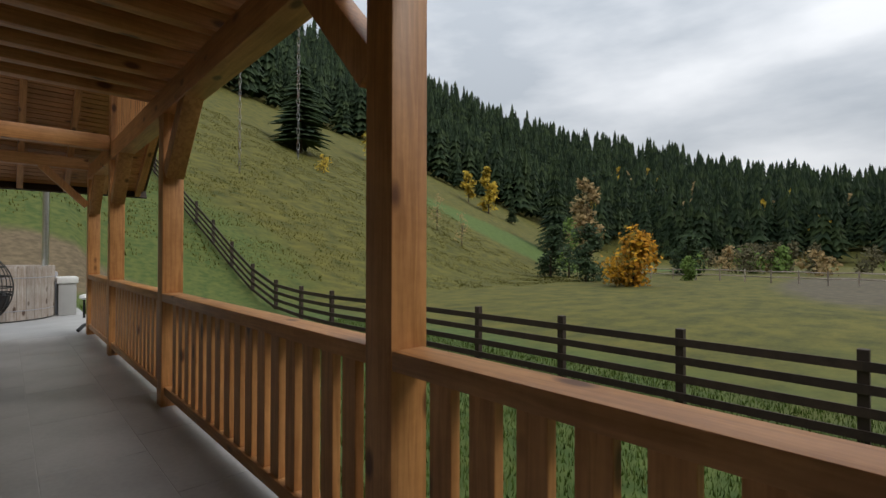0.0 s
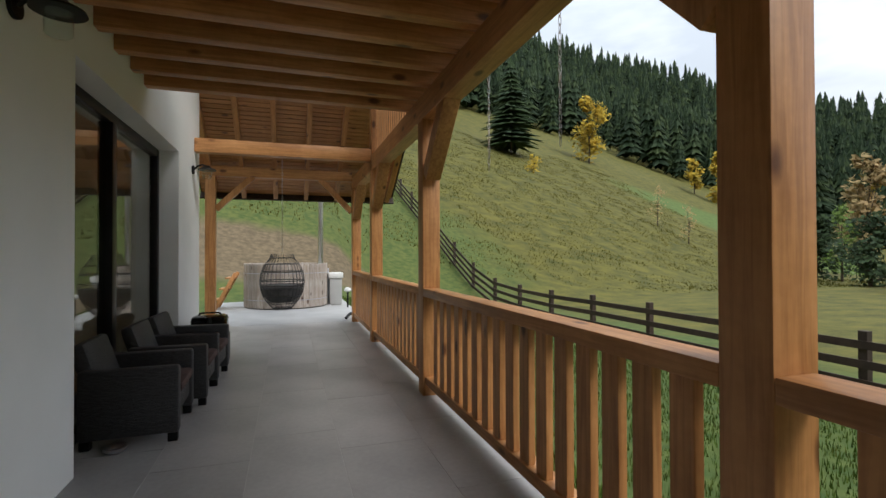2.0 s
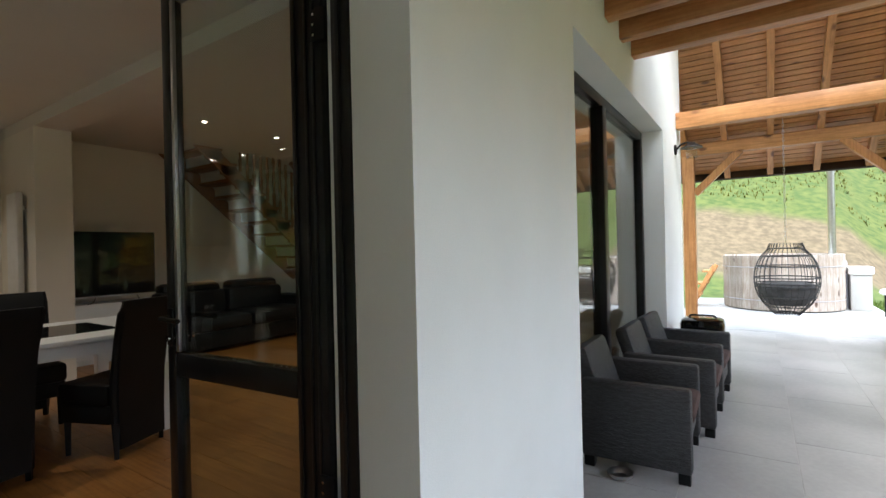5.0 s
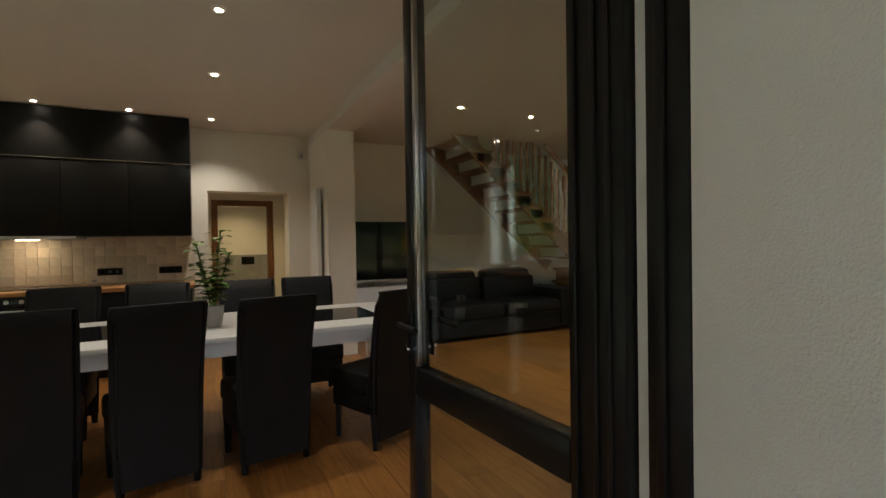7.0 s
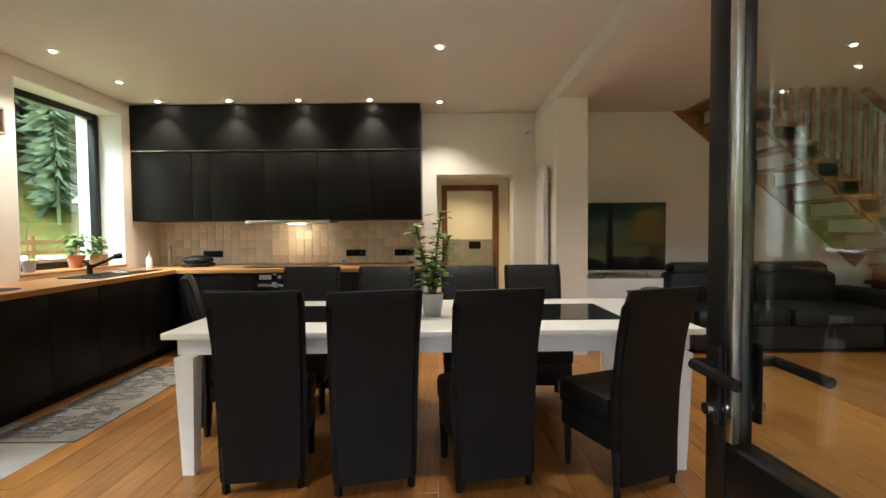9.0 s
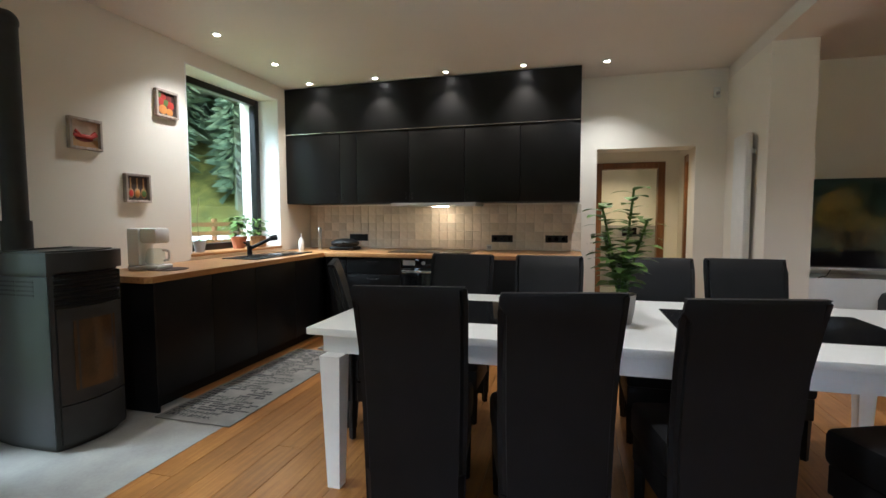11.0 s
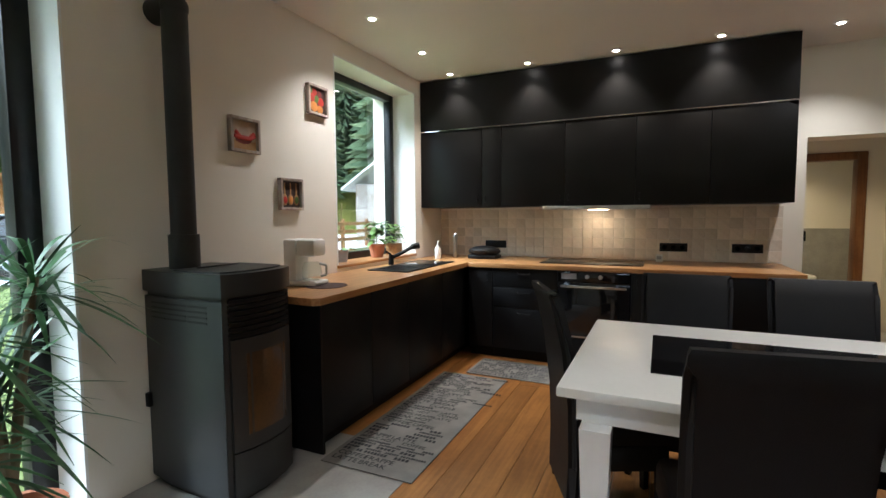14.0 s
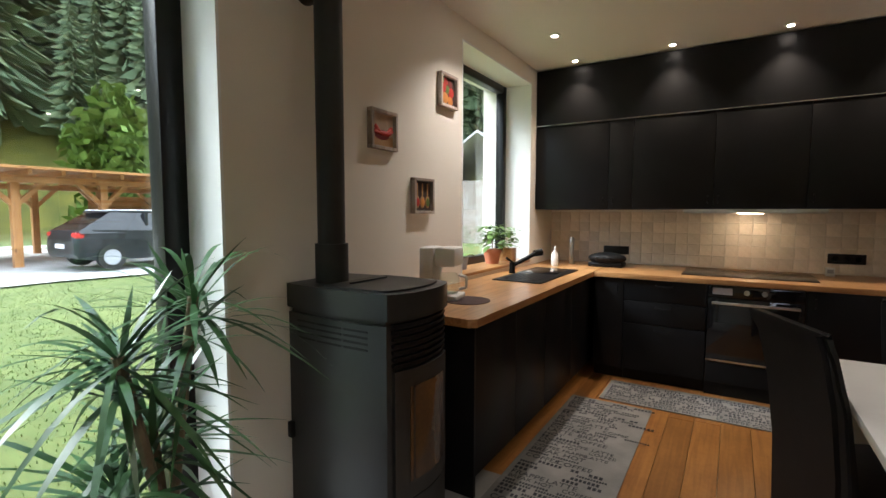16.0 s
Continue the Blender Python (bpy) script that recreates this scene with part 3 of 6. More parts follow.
def window_frame(t, along, a0, a1, z0, z1, at, depth, mullions=(), w=0.075):
    """Frame bars and panes in a wall plane; along: 'x' or 'y'."""
    def bar(name, p0, p1, q0, q1, m, d0=0.0, d1=1.0):
        lo, hi = at + depth * d0, at + depth * d1
        part(name, B(p0, p1, lo, hi, q0, q1, 0.006 if m is M_ALU else 0) if along == "x" else B(lo, hi, p0, p1, q0, q1, 0.006 if m is M_ALU else 0), m, t)
    bar("window_frame", a0, a0 + w, z0, z1, M_ALU)
    bar("window_frame", a1 - w, a1, z0, z1, M_ALU)
    bar("window_frame", a0 + w, a1 - w, z1 - w, z1, M_ALU)
    bar("window_frame", a0 + w, a1 - w, z0, z0 + w, M_ALU)
    cuts = [a0 + w]
    for c in mullions:
        bar("mullion", c - 0.05, c + 0.05, z0 + w, z1 - w, M_ALU, -0.2, 1.15)
        cuts += [c - 0.05, c + 0.05]
    cuts.append(a1 - w)
    for p0, p1 in zip(cuts[::2], cuts[1::2]):
        bar("pane", p0, p1, z0 + w, z1 - w, M_GLASS, 0.45, 0.55)
        t.children[-1].visible_shadow = False


win1 = thing("window_1", "black framed kitchen window over the worktop", "window", kind="structure")
window_frame(win1, "x", -6.80, -5.47, 0.945, 2.60, -1.97, 0.08)
part("window_sill", B(-6.80, -5.47, -1.91, YS + 0.012, 0.931, 0.955, 0.004), M_TOP, win1, "oiled wood sill")
win2 = thing("window_2", "tall black framed window beside the stove", "window", kind="structure")
window_frame(win2, "x", -3.62, -1.95, -0.015, 2.60, -1.95, 0.09, (), 0.11)
win3 = thing("window_3", "black framed sliding glass door on the terrace", "window", kind="structure")
window_frame(win3, "y", 3.725, 6.42, 0.0, 2.41, -1.36, 0.08, (4.98,), 0.08)
# pale plaster linings of the openings
bm = bmesh.new()
for a0, a1, z0, z1 in ((-6.80, -5.47, 0.957, 2.60), (-3.62, -1.95, 0.0, 2.60)):
    box(bm, a0 - 0.001, a0 + 0.012, -1.90, YS + 0.003, z0, z1 - 0.012)
    box(bm, a1 - 0.012, a1 + 0.001, -1.90, YS + 0.003, z0, z1 - 0.012)
    box(bm, a0, a1, -1.90, YS + 0.003, z1 - 0.012, z1 + 0.001)
setting("trim_reveal", bm, M_REVEAL, "white plastered window reveals", "trim")

# glass door that stands open into the room
frame_d = thing("door_1", "black aluminium frame of the terrace door", "door frame", kind="structure")
part("jamb", B(-1.50, -1.4135, 2.456, 2.518, 0, 2.558, 0.006), M_ALU, frame_d)
part("jamb_lip", B(-1.475, -1.455, 2.447, 2.4555, 0, 2.555, 0.003), M_ALU, frame_d)
part("jamb", B(-1.49, -1.39, 1.13, 1.20, 0, 2.56, 0.006), M_ALU, frame_d)
part("lintel", B(-1.49, -1.39, 1.20, 2.451, 2.49, 2.558, 0.006), M_ALU, frame_d)
part("seal", B(-1.55, -1.501, 2.492, 2.51, 0.01, 2.48), M_REVEAL, frame_d, "grey aluminium edge of the door frame")
leaf = thing("glass_door", "black framed glass door standing open into the room", "door", -1.556, 2.495, 0, 184)
LW = 0.94
for n_, a0, a1, z0, z1 in (("stile", 0, 0.15, 0.02, 2.50), ("stile", LW - 0.06, LW, 0.02, 2.50), ("rail", 0.15, LW - 0.06, 2.40, 2.50), ("rail", 0.15, LW - 0.06, 0.02, 0.13), ("rail", 0.15, LW - 0.06, 0.765, 0.865)):
    part(n_, B(a0, a1, -0.03, 0.03, z0, z1, 0.006), M_ALU, leaf)
for a0 in (0.03, 0.065, 0.12):
    part("groove_bead", B(a0, a0 + 0.012, 0.0302, 0.038, 0.03, 2.49, 0.002), M_ALU, leaf)
for z0, z1 in ((0.13, 0.765), (0.865, 2.40)):
    part("pane", B(0.15, LW - 0.06, -0.012, 0.012, z0, z1), M_GLASS, leaf)
    leaf.children[-1].visible_shadow = False
part("glazing_bead", B(LW - 0.08, LW - 0.0605, 0.0125, 0.028, 0.87, 2.395, 0.002), M_STEEL, leaf, "bright aluminium glazing bead")
part("edge_strip", B(LW, LW + 0.004, -0.018, 0.012, 0.05, 2.46), M_CHROME, leaf, "bright lock strip")
for s in (-1, 1):
    h = part("handle", tube(bmesh.new(), [(LW - 0.045, s * 0.035, 1.02), (LW - 0.045, s * 0.085, 1.02), (LW - 0.17, s * 0.085, 1.015)], 0.011), M_BLACK, leaf, "black lever handle")
    part("escutcheon", B(LW - 0.065, LW - 0.025, s * 0.036, s * 0.046, 0.90, 1.06, 0.003), M_BLACK, leaf)
part("lock_cylinder", R((LW - 0.045, -0.06, 0.93), (LW - 0.045, 0.06, 0.93), 0.012), M_CHROME, leaf, "chrome lock cylinder")
for z in (0.42, 2.0):
    hg = part("hinge", B(-0.035, 0.03, 0.0385, 0.052, z, z + 0.11, 0.004), M_BLACK, leaf, "black hinge with screws")
    for k in range(3):
        part("screw", R((0.012, 0.052, z + 0.02 + k * 0.035), (0.012, 0.056, z + 0.02 + k * 0.035), 0.005, seg=8), M_CHROME, hg)

# ---- terrace ----
setting("terrace_bed", B(-1.6, 1.42, -4.0, 9.60, -0.9, -0.0025), M_GROUT, "grouted bed of the terrace floor", "floor")
setting("terrace_kerb", B(1.42, 1.50, -4.0, 9.60, -0.9, -0.002), M_SLAB, "pale concrete terrace edge", "kerb")
setting("pavement", B(-1.6, 1.52, 9.62, 14.3, -0.6, -0.004), M_SLAB, "pale concrete slab under the hot tub", "pavement")
setting("trim_joint", B(-1.6, 1.52, 9.601, 9.619, -0.5, -0.02), M_PIPE, "dark joint between tiles and slab", "joint")

POSTS = (-1.83, 1.372, 4.575, 7.30, 9.42)


def post(y, top, label):
    t = thing("timber_post", label, "post", 1.285, y + 0.08, 0, group="posts of the terrace")
    part("shaft", B(-0.08, 0.08, -0.08, 0.08, 0.0, top, 0.006), M_WZ, t)
    return t


for y in POSTS:
    post(y, 3.6 if abs(y - 7.3) < 0.1 else 2.47, "square larch post with dark knots on the terrace edge")
house_post = thing("timber_post", "larch post carrying the roof beside the house corner", "post", -1.2, 9.5, 0, group="posts of the terrace")
part("shaft", B(-0.08, 0.08, -0.08, 0.08, 0, 2.62, 0.006), M_WZ, house_post)

solo("eaves_beam", B(1.205, 1.365, -4, 9.60, 2.471, 2.69, 0.008), M_WY, "long larch beam carrying the balcony joists", "beam")
solo("tie_beam", B(-1.088, 1.204, 7.32, 7.46, 2.60, 2.78, 0.006), M_WX, "larch tie beam between wall and post", "beam")
solo("roof_beam", B(-1.45, 1.204, 9.44, 9.58, 2.621, 2.79, 0.006), M_WX, "larch beam under the lean-to rafters", "beam")


def brace(name, p, q, w, axis, label):
    """A knee brace with mitred ends between two places."""
    p, q = Vector(p), Vector(q)
    d = (q - p).normalized()
    m = Matrix.Translation((p + q) / 2) @ d.to_track_quat("Z", "Y" if axis == "y" else "X").to_matrix().to_4x4()
    return solo(name, B(-w / 2, w / 2, -w / 2, w / 2, -(q - p).length / 2, (q - p).length / 2, 0.006, m), M_WZ, label, "brace", "knee braces")


for y in POSTS[1:]:
    if y > 2:
        brace("knee_brace", (1.283, y - 0.01, 1.96), (1.283, y - 0.56, 2.53), 0.138, "y", "larch knee brace between post and beam")
    if y > 2:
        continue
    brace("knee_brace", (1.283, y + 0.17, 1.96), (1.283, y + 0.70, 2.53), 0.138, "y", "larch knee brace between post and beam")
brace("knee_brace", (1.20, 9.51, 2.05), (0.62, 9.51, 2.64), 0.10, "x", "larch knee brace under the roof beam")
brace("knee_brace", (-1.12, 9.51, 2.05), (-0.52, 9.51, 2.64), 0.10, "x", "larch knee brace under the roof beam")

first = None
for k in range(22):
    y = 5.07 - 0.365 * k
    if first is None:
        first = solo("joist", B(-1.22, 1.33, -0.0, 0.10, 0, 0.185, 0.005), M_WX, "larch balcony joist with knots", "joist", "balcony joists")
        first.matrix_basis = pose(0.13, y, 2.695)
    else:
        copy_thing(first, pose(0.13, y, 2.695))
deck = thing("balcony_deck", "balcony floor of narrow larch boards with open joints", "deck", 0, 0, 2.882)
plank = mesh_of("board", B(-0.058, 0.058, -9.1, 0.12, 0, 0.028), M_WY)
for k in range(21):
    ob = new("board", plank)
    ob.parent, ob.location = deck, (-1.02 + 0.123 * k, 5.07, 0)
# unseen slab, added above the deck to keep sky light off the balcony
setting("trim_balcony", B(-1.09, 1.6, -4.1, 5.2, 3.9, 4.0), M_RENDER, "unseen slab added to shade the balcony", "roof")

grill = thing("balcony_balustrade", "upright larch slats above the eaves beam", "balustrade", 1.285, 5.25, 2.69)
gm = mesh_of("slat", B(-0.015, 0.015, -0.028, 0.028, 0, 1.0), M_WZ)
for k in range(17):
    ob = new("slat", gm)
    ob.parent, ob.location = grill, (0, 0.06 + 0.12 * k, 0)
part("handrail", B(-0.06, 0.06, 0, 2.05, 1.0, 1.05, 0.005), M_WY, grill)

# lean-to roof: falls towards the hill
PITCH = math.degrees(math.atan(0.68))
roof = thing("lean_to_roof", "lean-to roof of larch rafters and close slats", "roof", 0, 9.5, 2.85)
turn = pose(0, 0, 0, -PITCH, 0, 0)
rm = mesh_of("rafter", B(-0.04, 0.04, -4.6, 0.85, -0.06, 0.06, 0.004), M_WY)
for x in (-1.25, -0.72, -0.16, 0.40, 0.98, 1.5, 2.0):
    ob = new("rafter", rm)
    ob.parent, ob.matrix_basis = roof, Matrix.Translation((x, 0, 0)) @ turn
sm = mesh_of("slat", B(-1.45, 2.1, -0.038, 0.038, 0.061, 0.085), M_WX)
for k in range(60):
    ob = new("slat", sm)
    ob.parent, ob.matrix_basis = roof, turn @ pose(0, 0.80 - k * 0.09, 0)
part("covering", B(-1.48, 2.15, -4.7, 0.9, 0.10, 0.15, 0, turn), M_FENCE, roof, "dark roof covering")
part("fascia", B(-1.48, 2.15, 0.86, 0.89, -0.06, 0.11, 0, turn), M_FENCE, roof, "dark brown eaves board")


def balustrade(y0, y1):
    t = thing("balustrade", "larch balustrade with flat upright boards and handrail", "railing", 1.205, y0, 0, group="balustrades")
    span = y1 - y0
    part("handrail", B(0.0, 0.14, 0.001, span - 0.001, 0.885, 0.955, 0.006), M_WY, t)
    part("bottom_rail", B(0.02, 0.13, 0.001, span - 0.001, 0.10, 0.17, 0.005), M_WY, t)
    n = int((span - 0.12) / 0.175)
    lead = 0.168 if y0 > 0 else span - 0.207 - 0.175 * (n - 1)
    for k in range(n):
        ob = new("baluster", BAL)
        ob.parent, ob.location = t, (0.055, lead + 0.175 * k, 0.1705)


BAL = mesh_of("baluster", B(-0.02, 0.02, -0.05, 0.05, 0, 0.714, 0.004), M_WZ)
for a, b in zip(POSTS, POSTS[1:]):
    balustrade(a + 0.16, b)

# ---- garden fence ----
PM = mesh_of("post", B(-0.06, 0.06, -0.06, 0.06, -0.3, 1.18, 0.008), M_FENCE)
fence = thing("paddock_fence", "dark stained four-rail paddock fence", "fence", 0, 0, 0)
fence_run = [(8.0 - (0.08 * max(0, k - 11) ** 1.35 if k > 11 else 0), -5.6 + 2.15 * k) for k in range(24)]
for k, (x, y) in enumerate(fence_run):
    ob = new("post", PM)
    ob.parent, ob.location = fence, (x, y, land(x, y))
for (x0, y0), (x1, y1) in zip(fence_run, fence_run[1:]):
    for z in (0.14, 0.42, 0.70, 0.98):
        p, q = Vector((x0 - 0.075, y0, land(x0, y0) + z)), Vector((x1 - 0.075, y1, land(x1, y1) + z))
        m = Matrix.Translation((p + q) / 2) @ (q - p).to_track_quat("Y", "Z").to_matrix().to_4x4()
        part("rail", B(-0.014, 0.014, -(q - p).length / 2, (q - p).length / 2, -0.06, 0.06, 0, m), M_FENCE, fence)

# ---- kitchen ----
hearth = B(-4.75, XI, YS, -0.47, -0.02, -0.001)
setting("floor_hearth", hearth, M_STONE, "grey stone floor strip round the stove", "floor")


def shaker(bm, y0, y1, z0, z1, x, t=0.02):
    return box(bm, x - t, x, y0 + 0.002, y1 - 0.002, z0 + 0.002, z1 - 0.002, 0.002)


def wall_unit(y0, y1, handles):
    t = thing("wall_cabinet", "matt black wall cabinet with small knob handle", "cabinet", -6.93, (y0 + y1) / 2, 1.43, group="wall cabinets")
    h = (y1 - y0) / 2
    part("body", B(-0.50, -0.021, -h, h, 0, 0.785), M_BLACK, t)
    d = part("door", shaker(bmesh.new(), -h, h, 0, 0.785, 0), M_BLACK, t)
    for a in handles:
        part("handle", tube(bmesh.new(), [(0, a, 0.05), (0.022, a, 0.055), (0.022, a, 0.10), (0, a, 0.105)], 0.005), M_BLACK, d)


CUTS = (-1.64, -0.955, -0.752, -0.134, 0.475, 1.05, 1.635)
for (a, b), hs in zip(zip(CUTS, CUTS[1:]), ((0.3,), (-0.06,), (0.27,), (-0.27,), (-0.25,), ())):
    wall_unit(a, b, hs)
top = thing("cabinet_fascia", "matt black fascia above the wall cabinets", "cabinet", -6.93, 0, 2.217)
part("body", B(-0.50, -0.022, -1.64, 1.635, 0.004, 0.515), M_BLACK, top)
part("panel", B(-0.021, -0.001, -1.64, 1.635, 0.006, 0.515), M_BLACK, top)
part("edge", B(-0.03, 0.006, -1.64, 1.638, -0.001, 0.006), M_CHROME, top, "thin bright metal edge")
hood = thing("cooker_hood", "slim steel cooker hood under the cabinets", "cooker hood", -6.93, 0.13, 1.39)
part("tray", B(-0.42, 0.03, -0.47, 0.47, 0.005, 0.038, 0.004), M_STEEL, hood)
part("lamp", B(-0.32, -0.27, -0.09, 0.09, 0.001, 0.0045), glow("hood_glow", (1.0, 0.74, 0.42), 9), hood, "small lit strip lamp")

XF = -6.62


def base_unit(y0, y1, label, fronts):
    t = thing("base_cabinet", label, "cabinet", XF, (y0 + y1) / 2, 0, group="base cabinets")
    h = (y1 - y0) / 2
    part("body", B(-0.80, -0.022, -h + 0.001, h - 0.001, 0.10, 0.858), M_BLACK, t)
    part("plinth", B(-0.75, -0.06, -h, h, 0.0, 0.099), M_BLACK, t)
    for z0, z1, hy in fronts:
        d = part("drawer" if z1 - z0 < 0.4 else "door", shaker(bmesh.new(), -h, h, z0, z1, 0), M_BLACK, t)
        if hy is None:
            part("handle", tube(bmesh.new(), [(0, -0.06, z1 - 0.04), (0.025, -0.055, z1 - 0.045), (0.025, 0.055, z1 - 0.045), (0, 0.06, z1 - 0.04)], 0.005), M_BLACK, d)
        else:
            part("handle", tube(bmesh.new(), [(0, hy, z1 - 0.12), (0.022, hy, z1 - 0.115), (0.022, hy, z1 - 0.06), (0, hy, z1 - 0.055)], 0.005), M_BLACK, d)


base_unit(-0.98, -0.74, "narrow matt black base cabinet in the corner", [(0.10, 0.858, 0.07)])
base_unit(-0.738, -0.135, "matt black base cabinet with three drawers", [(0.68, 0.858, None), (0.49, 0.678, None), (0.10, 0.488, None)])
base_unit(0.475, 1.05, "matt black base cabinet beside the oven", [(0.10, 0.858, -0.24)])
base_unit(1.052, 1.635, "matt black base cabinet at the end of the run", [(0.10, 0.858, -0.24)])
oven = thing("oven", "built-in black glass oven with steel bar handle", "oven", XF, 0.17, 0)
part("housing", B(-0.78, -0.022, -0.303, 0.303, 0.0, 0.858), M_BLACK, oven)
part("control_panel", B(-0.021, 0, -0.298, 0.298, 0.765, 0.853, 0.003), M_BGLASS, oven)
od = part("door", B(-0.021, 0.004, -0.298, 0.298, 0.27, 0.76, 0.003), M_BGLASS, oven, "black glass oven door")
part("handle", B(0.03, 0.045, -0.27, 0.27, 0.715, 0.735, 0.005), M_STEEL, od, "brushed steel handle")
for s in (-0.24, 0.24):
    part("handle_stay", B(0.004, 0.031, s - 0.008, s + 0.008, 0.717, 0.733), M_STEEL, od)
part("trim_strip", B(0.004, 0.008, -0.298, 0.298, 0.272, 0.285), M_STEEL, od)
part("drawer", B(-0.021, 0, -0.298, 0.298, 0.105, 0.262, 0.002), M_BLACK, oven)
for k, y in enumerate((-0.05, 0.06)):
    part("knob", R((0, y, 0.81), (0.018, y, 0.81), 0.018), M_STEEL, oven, "steel control knob")
part("display", B(0.0005, 0.002, -0.27, -0.14, 0.785, 0.835), M_SEAL, oven)

pen = thing("peninsula_cabinet", "matt black run of base cabinets under the window", "cabinet", -5.5, -1.3, 0)
part("body", B(-1.94, 1.0, -0.342, 0.262, 0.10, 0.858), M_BLACK, pen)
part("plinth", B(-1.94, 0.96, -0.342, 0.2, 0, 0.099), M_BLACK, pen)
part("end_panel", B(1.001, 1.02, -0.342, 0.285, 0, 0.858), M_BLACK, pen)
for a, b in ((-1.12, -0.6), (-0.6, 0.0), (0.0, 0.5), (0.5, 1.0)):
    part("door", B(a + 0.002, b - 0.002, 0.263, 0.283, 0.102, 0.856, 0.002), M_BLACK, pen)
wt = thing("worktop", "oiled wood worktop with rounded front corner", "worktop", 0, 0, 0.859)
part("long_run", B(-7.438, -6.59, -0.979, 1.66, 0, 0.041, 0.005), M_TOPY, wt)
part("short_run", slab(bmesh.new(), [(-7.438, YS + 0.002), (-4.50, YS + 0.002), (-4.44, -1.45), (-4.42, -1.02), (-4.45, -0.985), (-7.438, -0.985)], 0, 0.041), M_TOP, wt)

sink = thing("sink", "black composite sink with ribbed drainer", "sink", -6.10, -1.30, 0.9)
bm = bmesh.new()
box(bm, -0.48, 0.44, -0.19, 0.19, 0.0005, 0.010, 0.004)
part("rim", bm, M_BLACK, sink)
part("bowl", B(-0.42, -0.05, -0.15, 0.13, 0.0101, 0.0125, 0.001), M_BGLASS, sink, "deep black bowl")
for k in range(8):
    part("rib", B(0.03, 0.38, -0.14 + k * 0.035, -0.125 + k * 0.035, 0.0101, 0.0135), M_BLACK, sink)
tap = thing("tap", "matt black pull-out kitchen tap", "tap", -6.06, -1.50, 0.91)
part("base", R((0, 0, 0), (0, 0, 0.09), 0.026, 0.022), M_BLACK, tap)
part("spout", tube(bmesh.new(), [(0, 0, 0.06), (-0.10, 0.09, 0.12), (-0.17, 0.15, 0.165)], 0.017, 12), M_BLACK, tap)
part("spray_head", R((-0.15, 0.13, 0.155), (-0.20, 0.175, 0.165), 0.026, 0.03), M_BLACK, tap)
part("lever", R((0.0, 0, 0.09), (0.05, -0.03, 0.125), 0.009), M_BLACK, tap)
hob = solo("hob", B(-7.25, -6.76, -0.33, 0.56, 0.9005, 0.907, 0.002), M_BGLASS, "black glass induction hob on the worktop", "hob")

for y in (0.80, 1.40):
    t = thing("wall_socket", "black triple socket on the tiled splashback", "socket", XB + 0.012, y, 1.03, group="sockets")
    part("plate", B(0, 0.012, -0.12, 0.12, -0.04, 0.04, 0.004), M_BLACK, t)
    for k in (-0.075, 0, 0.075):
        part("outlet", R((0.0122, k, 0), (0.0135, k, 0), 0.021, seg=16), M_BGLASS, t)
t = thing("wall_socket", "black double socket in the corner of the splashback", "socket", XB + 0.012, -0.97, 1.03, group="sockets")
part("plate", B(0, 0.012, -0.12, 0.12, -0.04, 0.04, 0.004), M_BLACK, t)
th = thing("thermometer", "small white digital thermometer on the worktop", "thermometer", -7.27, 0.68, 0.9)
part("case", B(-0.01, 0.012, -0.03, 0.03, 0, 0.07, 0.006), M_WHITEP, th)
part("screen", B(0.0121, 0.014, -0.02, 0.02, 0.025, 0.055), M_SEAL, th)

soap = thing("soap_dispenser", "white pump soap bottle on the worktop", "bottle", -6.83, -1.40, 0.9)
part("bottle", lathe(bmesh.new(), [(0.028, 0), (0.032, 0.02), (0.032, 0.11), (0.012, 0.14), (0.012, 0.15)], 16), M_WHITEP, soap)
part("pump", tube(bmesh.new(), [(0, 0, 0.15), (0, 0, 0.185), (0.03, 0.02, 0.185)], 0.006), M_WHITEP, soap)
mill = thing("salt_mill", "steel kitchen mill standing in the corner", "mill", -7.1, -1.32, 0.9)
part("body", lathe(bmesh.new(), [(0.022, 0), (0.025, 0.03), (0.02, 0.12), (0.023, 0.2), (0.026, 0.24), (0.014, 0.26)], 16), M_STEEL, mill)
part("lever", R((0.03, 0, 0.04), (0.012, 0.012, 0.22), 0.008), M_STEEL, mill)
gr = thing("contact_grill", "black contact grill on the worktop", "kitchen appliance", -7.08, -0.98, 0.9)
bm = bmesh.new()
ball(bm, (0, 0, 0.075), 0.15, 0.85, 1.15, 0.38, 3)
part("lid", bm, M_LEATHER, gr)
part("base", B(-0.11, 0.11, -0.15, 0.15, 0, 0.04, 0.012), M_BLACK, gr)
part("handle", tube(bmesh.new(), [(0.1, -0.08, 0.07), (0.17, -0.05, 0.085), (0.17, 0.05, 0.085), (0.1, 0.08, 0.07)], 0.012), M_BLACK, gr)

cm = thing("coffee_maker", "white drip coffee maker with glass jug", "coffee maker", -4.84, -1.42, 0.9, 12)
part("base", B(-0.09, 0.09, -0.11, 0.12, 0, 0.03, 0.01), M_WHITEP, cm)
part("tower", B(-0.085, 0.085, -0.11, -0.02, 0.03, 0.30, 0.015), M_WHITEP, cm)
part("filter_holder", B(-0.085, 0.085, -0.018, 0.11, 0.19, 0.30, 0.02), M_WHITEP, cm)
jug = part("jug", lathe(bmesh.new(), [(0.05, 0.032), (0.066, 0.06), (0.06, 0.12), (0.045, 0.15)], 20, (0, 0.045)), M_GLASS, cm, "clear glass jug")
